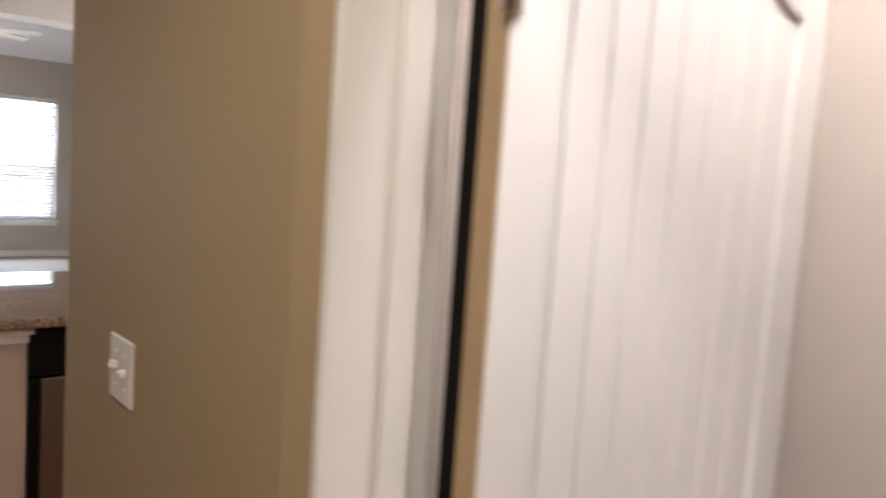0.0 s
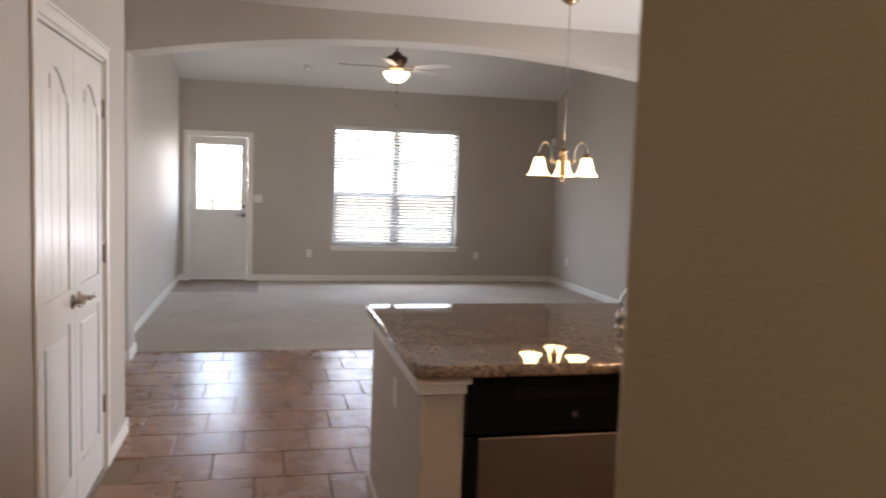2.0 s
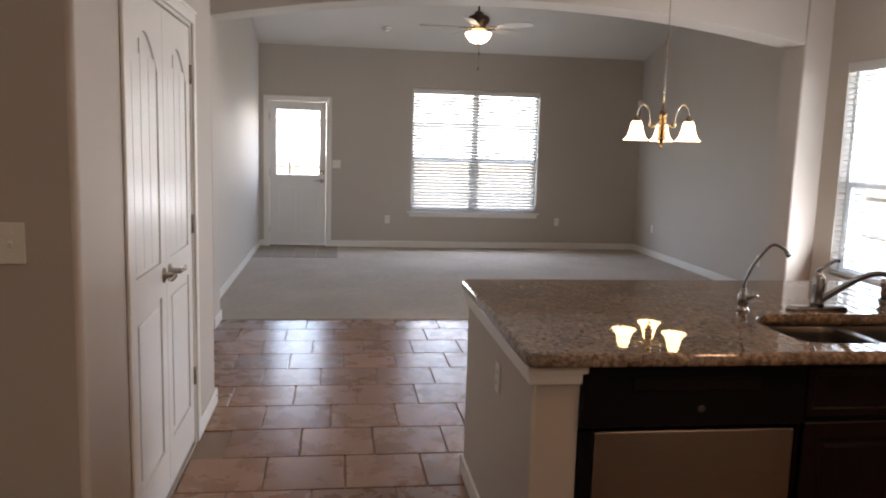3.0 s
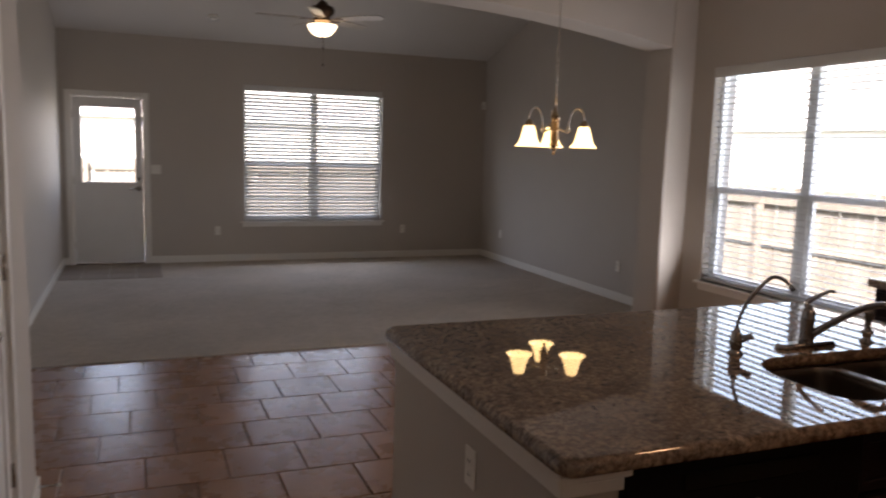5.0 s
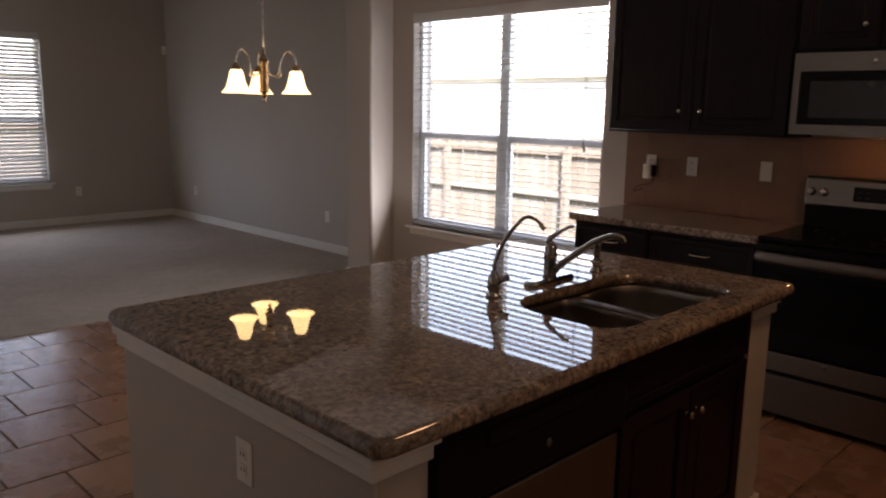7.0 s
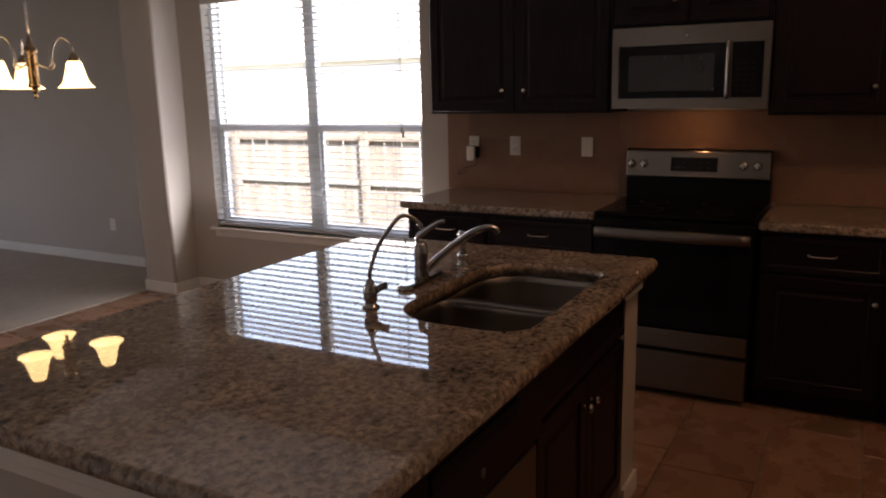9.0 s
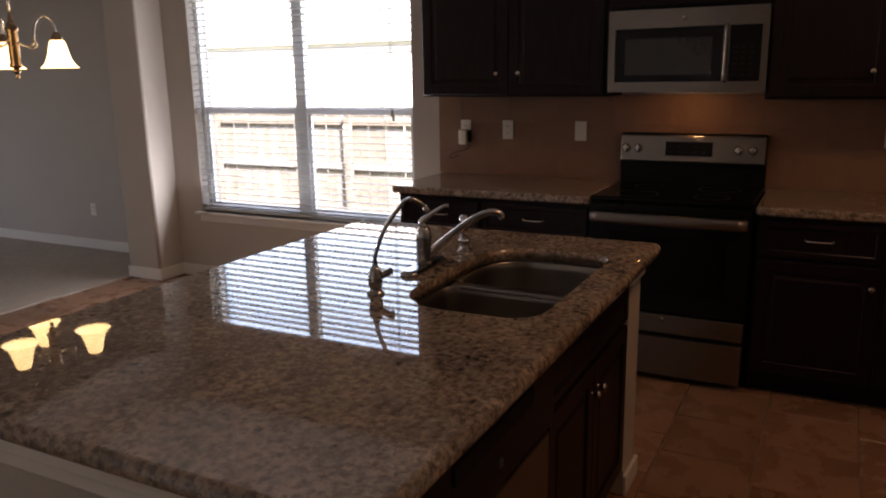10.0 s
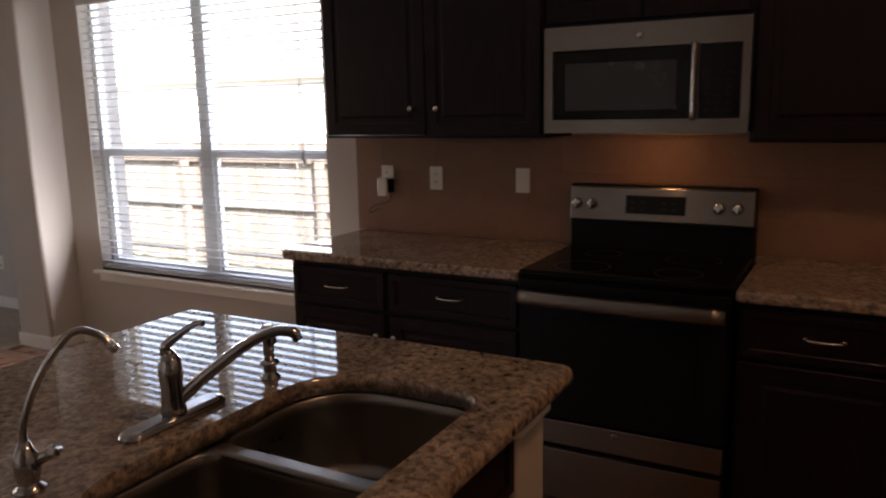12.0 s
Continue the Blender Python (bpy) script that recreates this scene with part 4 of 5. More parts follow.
def microwave():
    o = thing("microwave", "stainless over-range microwave fixed under the short cabinet", "microwave", at_wall(3.62, 3.530, 1.428))
    w, h = 0.757, 0.400
    part("body", boxed(0.003, w - 0.003, 0.0, 0.39, 0.004, h, bevel=0.003), black_plastic, o)
    frame_bm = bmesh.new()
    panel(frame_bm, "y", -0.022, 0.0, 0.0, w, 0.0, h, ((0.034, 0.556, 0.050, 0.312), (0.584, 0.728, 0.050, 0.312)))
    face = part("door_frame", frame_bm, steel, o, "brushed stainless door frame")
    glass = part("door_glass", boxed(0.035, 0.555, -0.016, -0.001, 0.051, 0.311, bevel=0.002), black_glass, face, "black microwave door glass")
    part("door_mesh", boxed(0.085, 0.505, -0.0175, -0.016, 0.085, 0.262, bevel=0.001), mesh_grey, glass, "grey mesh window")
    pad = part("control_pad", boxed(0.585, 0.727, -0.016, -0.001, 0.051, 0.311, bevel=0.002), black_glass, face, "black key pad")
    for i in range(3):
        for j in range(6):
            part("key", boxed(0.600 + i * 0.037, 0.622 + i * 0.037, -0.0168, -0.016, 0.075 + j * 0.026, 0.087 + j * 0.026), mat_key, pad)
    part("handle", merged(tube([(0.570, -0.046, 0.045 + 0.275 * k / 8) for k in range(9)], 0.0085), boxed(0.564, 0.576, -0.046, -0.02, 0.06, 0.078), boxed(0.564, 0.576, -0.046, -0.02, 0.285, 0.303)), chrome, face, "vertical bar handle")
    part("badge", spun([(0.012, 0), (0.012, 0.002), (0.008, 0.003)], 16, (0.37, -0.022, 0.355), (0, -1, 0)), nickel, face)
    for k in range(2):
        part("grease_filter", boxed(0.10 + k * 0.36, 0.30 + k * 0.36, 0.06, 0.22, -0.004, 0.004, bevel=0.001), mat_grey, o)
    part("cooktop_lamp", boxed(0.36, 0.39, 0.12, 0.15, -0.0004, 0.0036), lamp_warm, o, "small lit cooktop lamp")


microwave()


# ---- wall plates ----
def plate(name, m, label, gangs=1, kind="outlet"):
    w, h = 0.070 + 0.046 * (gangs - 1), 0.114
    o = thing(name, label, "wall plate", m)
    part("cover", boxed(-w / 2, w / 2, -0.006, -0.0005, -h / 2, h / 2, bevel=0.0028), plastic_white, o)
    for g in range(gangs):
        x = (g - (gangs - 1) / 2) * 0.046
        if kind == "outlet":
            for z in (0.02, -0.02):
                part("socket", boxed(x - 0.016, x + 0.016, -0.0085, -0.006, z - 0.014, z + 0.014, bevel=0.002), plastic_white, o)
                for u in (x - 0.0065, x + 0.0065):
                    part("slot", boxed(u - 0.0015, u + 0.0015, -0.0089, -0.0085, z - 0.004, z + 0.006), dark_slot, o)
        elif kind == "blank":
            part("insert", boxed(x - 0.017, x + 0.017, -0.0082, -0.006, -0.034, 0.034, bevel=0.002), plastic_white, o)
        else:
            part("toggle", moved(boxed(x - 0.005, x + 0.005, -0.018, -0.005, -0.006, 0.006, bevel=0.0015), pose(0, 0, 0.003, 18 if g else -18, 0, 0)), plastic_white, o)
            for z in (0.03, -0.03):
                part("screw", spun([(0.0032, 0), (0.0028, 0.0012)], 10, (x, -0.006, z), (0, -1, 0)), plastic_white, o)
    return o


TILE_X = KIT_X - 0.012
for y, kind, text in ((4.521, "outlet", "white duplex outlet on tile, with adapter plugged in"), (4.240, "outlet", "white duplex outlet on the tiled backsplash"), (3.783, "blank", "white rocker switch plate on the tiled backsplash"), (2.205, "blank", "white rocker switch plate on the tiled backsplash")):
    plate("wall_outlet" if kind == "outlet" else "wall_switch", at_wall(TILE_X, y, 1.198), text, kind=kind)
plate("wall_outlet", pose(0.548, FAR_Y, 0.418), "white duplex outlet low on the living room wall")
plate("wall_outlet", pose(3.09, FAR_Y, 0.415), "white duplex outlet low on the living room wall")
plate("wall_switch", pose(-0.195, FAR_Y, 1.20), "white two-gang switch beside the back door", 2, "toggle")
plate("wall_outlet", at_wall(RIGHT_X, 8.46, 0.38), "white duplex outlet low on the living room side wall")
plate("wall_outlet", at_wall(RIGHT_X, 11.33, 0.40), "white duplex outlet low on the living room side wall")
plate("wall_switch", at_wall(HALL_X, 0.993, 1.228), "white two-gang toggle switch on the hall wall", 2, "toggle")
plate("wall_switch", pose(-1.052, CLOSET_Y0, 1.232), "white two-gang toggle switch on the entry wall", 2, "toggle")

# plug-in adapter with a loose cord
a = thing("plug_adapter", "white plug-in adapter with loose black cord on the outlet", "adapter", at_wall(TILE_X - 0.0092, 4.524, 1.151))
part("body", boxed(-0.026, 0.026, -0.05, 0.0, -0.046, 0.046, bevel=0.008, seg=3), plastic_white, a)
part("dark_holder", boxed(0.0265, 0.042, -0.035, 0.002, -0.03, 0.04, bevel=0.003), black_plastic, a)
part("cord", tube(curve_points([(0.032, -0.018, -0.028), (0.028, -0.020, -0.070), (-0.02, -0.018, -0.088), (-0.07, -0.012, -0.10), (-0.105, -0.006, -0.125), (-0.10, -0.010, -0.138), (-0.04, -0.012, -0.115)], 6), 0.0022, 6), black_plastic, a, "thin black cord")

# ---- island ----
IX0, IX1, IY0, IY1 = 0.405, 2.415, 2.985, 4.28
island = thing("island_wall", "painted drywall knee wall around the island cabinets", "island wall")
part("end_wall", round_corner(boxed(0.44, 0.590, 3.045, 4.235, 0, 0.845), [(0.44, 3.045), (0.44, 4.235)], 0.012), wall_paint, island)
part("end_wall", boxed(2.185, 2.355, 3.045, 4.235, 0, 0.845, bevel=0.008), wall_paint, island)
part("back_wall", boxed(0.590, 2.185, 4.10, 4.235, 0, 0.845), wall_paint, island)


def ledge(x0, x1, y0, y1):
    """Painted moulding that runs round the head of an end wall."""
    bm = bmesh.new()
    box(bm, x0 - 0.022, x1 + 0.022, y0 - 0.022, y1 + 0.022, 0.846, 0.8765, 0.005)
    box(bm, x0 - 0.013, x1 + 0.013, y0 - 0.013, y1 + 0.013, 0.812, 0.846, 0.005)
    return bm


part("head_moulding", ledge(0.44, 0.590, 3.045, 4.235), trim_paint, island, "off-white moulding under the worktop")
part("head_moulding", ledge(2.185, 2.355, 3.045, 4.235), trim_paint, island, "off-white moulding under the worktop")
part("baseboard", merged(boxed(0.426, 0.44, 3.045, 4.249, 0, 0.085, bevel=0.004), boxed(0.426, 0.590, 3.031, 3.045, 0, 0.085, bevel=0.004)), trim_paint, island)
part("baseboard", merged(boxed(2.355, 2.369, 3.045, 4.249, 0, 0.085, bevel=0.004), boxed(2.185, 2.369, 3.031, 3.045, 0, 0.085, bevel=0.004)), trim_paint, island)
plate("wall_outlet", Matrix.Translation((0.44, 3.53, 0.682)) @ pose(0, 0, 0, 0, 0, -90), "white duplex outlet on the island end wall")

# sink cabinet and dishwasher
base_cabinet(0.845, pose(1.338, 3.062, 0), "dark espresso sink cabinet in the island, doors closed", doors=2, depth=0.58, hollow=True)


def dishwasher():
    d = thing("dishwasher", "stainless dishwasher with black control panel in the island", "dishwasher", pose(0.594, 3.05, 0))
    w = 0.740
    part("body", boxed(0.0, w, 0.02, 0.60, 0.09, 0.872), black_plastic, d)
    part("toe_panel", boxed(0.01, w - 0.01, 0.055, 0.075, 0.0, 0.09), black_plastic, d)
    part("door", boxed(0.045, w - 0.025, -0.022, 0.019, 0.095, 0.660, bevel=0.006), steel, d, "brushed stainless dishwasher door")
    c = part("control_panel", boxed(0.0, w, -0.026, 0.019, 0.672, 0.872, bevel=0.006), black_plastic, d, "black control panel")
    part("grip", boxed(0.16, w - 0.16, -0.031, -0.026, 0.79, 0.835, bevel=0.004), dark_slot, c)
    part("badge", spun([(0.012, 0), (0.012, 0.002), (0.008, 0.003)], 16, (0.389, -0.026, 0.731), (0, -1, 0)), mat_grey, c)
    part("side_trim", boxed(0.002, 0.043, -0.015, 0.019, 0.095, 0.660), black_plastic, d)


dishwasher()

# sink: two bowls under a cut-out in the granite
BOWLS = ((1.362, 1.742), (1.778, 2.145))
BY0, BY1 = 3.092, 3.528


def rounded(x0, x1, y0, y1, rads, n=6):
    """The outline of a rectangle with its own radius at each corner, anticlockwise from the lower left."""
    pts = []
    for cx, cy, sx, sy, r, a in ((x0, y0, 1, 1, rads[0], 180), (x1, y0, -1, 1, rads[1], 270), (x1, y1, -1, -1, rads[2], 0), (x0, y1, 1, -1, rads[3], 90)):
        for k in range(n + 1):
            t = radians(a + 90 * k / n)
            pts.append((cx + sx * r + r * math.cos(t), cy + sy * r + r * math.sin(t)))
    return pts


CUT = rounded(BOWLS[0][0], BOWLS[1][1], BY0, BY1, (0.10, 0.09, 0.17, 0.17))


def island_top():
    """Granite with the sink's cut-out: outer rings for the rounded edge, then a bridged flat top."""
    bm = bmesh.new()
    outer = rounded(IX0, IX1, IY0, IY1, (0.045, 0.03, 0.03, 0.045))

    def ring(pts, z):
        return [bm.verts.new((x, y, z)) for x, y in pts]

    def inset(d):
        return rounded(IX0 + d, IX1 - d, IY0 + d, IY1 - d, tuple(max(0.008, r - d) for r in (0.045, 0.03, 0.03, 0.045)))

    t = 0.043
    prof = ((0.010, Z_TOP - t), (0.003, Z_TOP - t + 0.004), (0.0, Z_TOP - t + 0.012), (0.0, Z_TOP - 0.018), (0.004, Z_TOP - 0.008), (0.010, Z_TOP - 0.002), (0.016, Z_TOP))
    rings = [ring(inset(d), z) for d, z in prof]
    for a, b in zip(rings, rings[1:]):
        n = len(a)
        for k in range(n):
            bm.faces.new((a[k], a[(k + 1) % n], b[(k + 1) % n], b[k])).smooth = True
    hole_t, hole_b = ring(CUT, Z_TOP), ring(CUT, Z_TOP - t)
    n = len(CUT)
    for k in range(n):
        bm.faces.new((hole_t[(k + 1) % n], hole_t[k], hole_b[k], hole_b[(k + 1) % n])).smooth = True
    for loop, hole in ((rings[-1], hole_t), (rings[0], hole_b)):
        edges = []
        for some in (loop, hole):
            for k in range(len(some)):
                e = bm.edges.get((some[k], some[(k + 1) % len(some)]))
                edges.append(e)
        bmesh.ops.triangle_fill(bm, use_beauty=True, edges=edges)
    bmesh.ops.recalc_face_normals(bm, faces=bm.faces)
    return bm


tagged(link_mesh("island_worktop", island_top(), granite_mat), "polished speckled granite worktop on the island, with sink cut-out", "worktop")


def kitchen_sink():
    s = thing("kitchen_sink", "stainless steel undermount double-bowl sink in the island", "sink", pose(0, 0, Z_TOP - 0.0435))
    for k, (x0, x1) in enumerate(BOWLS):
        rads = (0.11, 0.05, 0.05, 0.17) if k == 0 else (0.05, 0.09, 0.17, 0.05)
        bm = bmesh.new()
        rings = []
        for d, z in ((-0.010, -0.004), (0.0, -0.004), (0.003, -0.008), (0.006, -0.03), (0.014, -0.17), (0.024, -0.19), (0.05, -0.2)):
            rings.append([bm.verts.new((x, y, z)) for x, y in rounded(x0 + d, x1 - d, BY0 + d, BY1 - d, tuple(max(0.015, r - d) for r in rads))])
        for a, b in zip(rings, rings[1:]):
            n = len(a)
            for j in range(n):
                bm.faces.new((a[j], a[(j + 1) % n], b[(j + 1) % n], b[j])).smooth = True
        bm.faces.new(rings[-1])
        bmesh.ops.recalc_face_normals(bm, faces=bm.faces)
        bmesh.ops.reverse_faces(bm, faces=bm.faces)
        bowl = part("bowl", bm, sink_steel, s, "brushed stainless bowl")
        mid = ((x0 + x1) / 2, (BY0 + BY1) / 2)
        part("drain", spun([(0.045, 0), (0.045, 0.003), (0.034, 0.003), (0.03, -0.002), (0.004, -0.002)], 20, (mid[0], mid[1], -0.1995)), chrome, bowl, "chrome drain strainer")
    part("divider", boxed(BOWLS[0][1] - 0.004, BOWLS[1][0] + 0.004, BY0 + 0.004, BY1 - 0.004, -0.022, -0.001, bevel=0.009, seg=4), sink_steel, s, "rounded steel bridge between bowls")


kitchen_sink()


def faucets():
    f = thing("filter_faucet", "chrome gooseneck filter faucet on the island worktop", "faucet", pose(1.418, 3.598, Z_TOP))
    part("base", spun([(0.026, 0), (0.026, 0.005), (0.019, 0.010), (0.016, 0.016), (0.021, 0.028), (0.021, 0.062), (0.014, 0.074), (0.008, 0.088)], 20), chrome, f)
    neck = curve_points([(0, 0, 0.085), (0.002, -0.003, 0.12), (0.020, -0.025, 0.19), (0.045, -0.065, 0.255), (0.062, -0.085, 0.272), (0.082, -0.105, 0.262), (0.093, -0.122, 0.243)], 8)
    part("spout", tube(neck, 0.0065, 10), chrome, f, "thin curved chrome spout")
    part("spout_tip", tube([(0.090, -0.117, 0.248), (0.0975, -0.128, 0.232)], 0.0085, 10), chrome, f)
    part("valve", merged(tube([(0, 0, 0.045), (0.020, -0.028, 0.062), (0.028, -0.040, 0.068)], 0.011, 12), tube([(0.016, -0.044, 0.072), (0.042, -0.030, 0.062)], 0.006, 8)), chrome, f, "chrome lever valve")
    m = thing("kitchen_faucet", "chrome single-lever kitchen faucet on the island worktop", "faucet", pose(1.742, 3.612, Z_TOP))
    deck = bmesh.new()
    pts = rounded(-0.130, 0.130, -0.030, 0.030, (0.029,) * 4)
    rings = [[deck.verts.new((x * s, y * s2, z)) for x, y in pts] for s, s2, z in ((1, 1, 0), (1, 1, 0.006), (0.97, 0.85, 0.013), (0.9, 0.55, 0.017))]
    for a, b in zip(rings, rings[1:]):
        for k in range(len(a)):
            deck.faces.new((a[k], a[(k + 1) % len(a)], b[(k + 1) % len(b)], b[k])).smooth = True
    deck.faces.new(rings[-1])
    deck.faces.new(rings[0][::-1])
    part("deck_plate", deck, chrome, m, "long chrome deck plate")
    part("body", spun([(0.027, 0.012), (0.025, 0.03), (0.022, 0.07), (0.025, 0.10), (0.022, 0.128), (0.012, 0.142)], 20), chrome, m)
    sp = curve_points([(0.010, -0.008, 0.040), (0.04, -0.05, 0.085), (0.085, -0.125, 0.150), (0.118, -0.175, 0.176), (0.140, -0.205, 0.172), (0.146, -0.212, 0.156)], 7)
    part("spout", tube(sp, 0.0, 12, [0.014 - 0.003 * min(1, k / 20) for k in range(len(sp))]), chrome, m, "arched chrome spout")
    part("lever", tube(curve_points([(0, 0, 0.135), (-0.004, 0.004, 0.155), (0.004, -0.025, 0.180), (0.016, -0.062, 0.205), (0.022, -0.080, 0.208)], 5), 0.0, 10, [0.014, 0.0135, 0.013, 0.012, 0.0115, 0.011, 0.0105, 0.010, 0.009, 0.0085, 0.008, 0.0075, 0.007, 0.0065, 0.006, 0.006, 0.006, 0.006, 0.0065, 0.007, 0.007]), chrome, m, "slim chrome lever")
    s = thing("side_sprayer", "chrome side sprayer in its holder on the worktop", "sprayer", pose(2.02, 3.60, Z_TOP))
    part("holder", spun([(0.024, 0), (0.024, 0.004), (0.016, 0.012), (0.015, 0.030), (0.023, 0.036), (0.023, 0.040), (0.014, 0.046)], 18), chrome, s)
    part("spray_head", merged(spun([(0.012, 0.045), (0.013, 0.085), (0.016, 0.10), (0.018, 0.118), (0.012, 0.128)], 16), boxed(-0.006, 0.006, -0.022, -0.010, 0.085, 0.12, bevel=0.003)), chrome, s)


faucets()

# ---- lamps, fan and small fittings ----
def chandelier():
    c = thing("chandelier", "three-light brass and glass chandelier on a chain, lit", "chandelier", pose(2.10, 6.06, 1.545))
    part("finial", spun([(0.003, 0.0), (0.010, 0.006), (0.012, 0.014), (0.006, 0.022), (0.010, 0.028), (0.022, 0.040), (0.012, 0.052)], 18), antique_brass, c)
    part("column", spun([(0.012, 0.052), (0.030, 0.058), (0.032, 0.070), (0.026, 0.078), (0.026, 0.225), (0.031, 0.232), (0.031, 0.244), (0.022, 0.258), (0.012, 0.282), (0.008, 0.305), (0.006, 0.315)], 22), antique_brass, c, "polished antique brass column")
    face = math.atan2(0.92, 0.39)
    for k in range(3):
        a = face + k * 2 * math.pi / 3
        u = Vector((math.cos(a), math.sin(a), 0))

        def p(r, z):
            return u * r + Vector((0, 0, z))

        arm = part("arm", merged(tube(curve_points([p(0.026, 0.175), p(0.060, 0.158), p(0.092, 0.170), p(0.098, 0.215), p(0.115, 0.270), p(0.152, 0.300), p(0.186, 0.278), p(0.200, 0.235), p(0.2, 0.20)], 6), 0.0058, 8), tube(curve_points([p(0.060, 0.158), p(0.085, 0.145), p(0.105, 0.160), p(0.100, 0.182), p(0.084, 0.178)], 6), 0.004, 6)), nickel, c, "curved satin metal arm with scroll")
        at = tuple(p(0.2, 0))
        part("socket_cup", spun([(0.008, 0.225), (0.016, 0.218), (0.027, 0.196), (0.030, 0.180), (0.026, 0.178)], 16, at), antique_brass, arm)
        bm = spun([(0.030, 0.184), (0.036, 0.174), (0.042, 0.150), (0.050, 0.115), (0.061, 0.082), (0.078, 0.060), (0.088, 0.052), (0.086, 0.052), (0.074, 0.062), (0.057, 0.084), (0.046, 0.116), (0.038, 0.150), (0.030, 0.172), (0.024, 0.176)], 28, at)
        part("shade", bm, chandelier_glass, arm, "lit frosted bell glass shade")
    links = bmesh.new()
    top = CEIL - 1.545
    z, k = 0.318, 0
    while z < 0.318 + 0.36:
        for s in (-1, 1):
            links = merged(links, tube([(0 if k % 2 else s * 0.007, s * 0.007 if k % 2 else 0, z + 0.006), (0 if k % 2 else s * 0.008, s * 0.008 if k % 2 else 0, z + 0.019), (0 if k % 2 else s * 0.007, s * 0.007 if k % 2 else 0, z + 0.032)], 0.0016, 5))
        links = merged(links, boxed(-0.008, 0.008, -0.0016, 0.0016, z + 0.031, z + 0.034) if not k % 2 else boxed(-0.0016, 0.0016, -0.008, 0.008, z + 0.031, z + 0.034))
        z, k = z + 0.030, k + 1
    part("chain", links, nickel, c, "hanging metal chain")
    part("cord", tube([(0.002, 0, 0.31), (0.003, 0.001, 0.5), (0.002, 0, z), (0, 0, top - 0.02)], 0.0042, 6), nickel, c)
    part("canopy", spun([(0.006, top - 0.045), (0.030, top - 0.036), (0.058, top - 0.016), (0.062, top - 0.001)], 24), antique_brass, c, "round brass ceiling canopy")


chandelier()


def ceiling_fan():
    x, y = 1.445, 9.95
    zc = 2.81 + 0.30 * (FAR_Y - y)
    f = thing("ceiling_fan", "bronze five-blade ceiling fan with lit bowl light", "ceiling fan", pose(x, y, 0.03))
    part("canopy", spun([(0.025, zc - 0.085), (0.055, zc - 0.05), (0.070, zc + 0.02)], 20), bronze, f)
    part("downrod", spun([(0.013, 3.02), (0.013, zc - 0.07)], 12), bronze, f)
    part("motor_housing", spun([(0.02, 3.05), (0.05, 3.035), (0.06, 3.01), (0.12, 2.985), (0.132, 2.955), (0.122, 2.915), (0.088, 2.89), (0.085, 2.87)], 28), bronze, f, "dark bronze motor housing")
    part("light_fitter", spun([(0.085, 2.87), (0.095, 2.855), (0.090, 2.835), (0.055, 2.825), (0.06, 2.805), (0.07, 2.80)], 24), antique_brass, f, "brass light fitter")
    part("light_bowl", spun([(0.150, 2.800), (0.156, 2.792), (0.148, 2.770), (0.128, 2.735), (0.095, 2.700), (0.05, 2.682), (0.012, 2.678)], 32), fan_glass, f, "lit frosted glass bowl")
    part("bowl_finial", spun([(0.012, 2.680), (0.014, 2.668), (0.006, 2.655), (0.003, 2.650)], 12), bronze, f)
    for dx, dy, z in ((0.05, 0.02, 2.55), (0.02, -0.05, 2.37)):
        ch = part("pull_chain", tube([(dx, dy, 2.83), (dx * 1.5, dy * 1.5, 2.79), (dx * 0.4, dy * 0.4, 2.66), (dx * 0.3, dy * 0.3, z + 0.03)], 0.0018, 5), antique_brass, f)
        part("chain_knob", spun([(0.003, 0.034), (0.007, 0.026), (0.008, 0.010), (0.004, 0.0)], 10, (dx * 0.3, dy * 0.3, z)), bronze, ch)
    for k in range(5):
        a = 322 + 72 * k
        m = pose(0, 0, 2.862, 0, 0, a)
        iron = part("blade_iron", moved(merged(boxed(0.075, 0.20, -0.018, 0.018, -0.012, -0.004, bevel=0.003), boxed(0.17, 0.235, -0.05, 0.05, -0.010, -0.004, bevel=0.003)), m), bronze, f)
        bm = bmesh.new()
        outline = [(0.18, -0.052), (0.30, -0.060), (0.50, -0.068), (0.64, -0.066), (0.685, -0.048), (0.70, 0.0), (0.685, 0.048), (0.64, 0.066), (0.50, 0.068), (0.30, 0.060), (0.18, 0.052)]
        lo = [bm.verts.new((px, py, 0.0)) for px, py in outline]
        hi = [bm.verts.new((px, py, 0.007)) for px, py in outline]
        bm.faces.new(lo[::-1])
        bm.faces.new(hi)
        for j in range(len(lo)):
            bm.faces.new((lo[j], lo[(j + 1) % len(lo)], hi[(j + 1) % len(lo)], hi[j]))
        moved(bm, m @ pose(0, 0, -0.003, -13, 0, 0))
        part("blade", bm, fan_wood, iron, "pale wood-tone fan blade")


ceiling_fan()


def dome_lamp(x, y, glass, label):
    h = thing("ceiling_lamp", label, "ceiling lamp", pose(x, y, CEIL))
    part("pan", spun([(0.165, 0.0), (0.17, -0.012), (0.16, -0.03)], 32), nickel, h)
    part("dome", spun([(0.155, -0.028), (0.150, -0.045), (0.12, -0.078), (0.07, -0.10), (0.01, -0.106)], 32), glass, h, "lit frosted glass dome")


dome_lamp(-0.45, -0.35, dome_glass, "lit frosted dome lamp on the hall ceiling")
dome_lamp(0.66, -0.06, side_glass, "lit frosted dome lamp on the side room ceiling")
dome_lamp(2.0, 1.95, kitchen_glass, "warm lit frosted dome lamp on the kitchen ceiling")

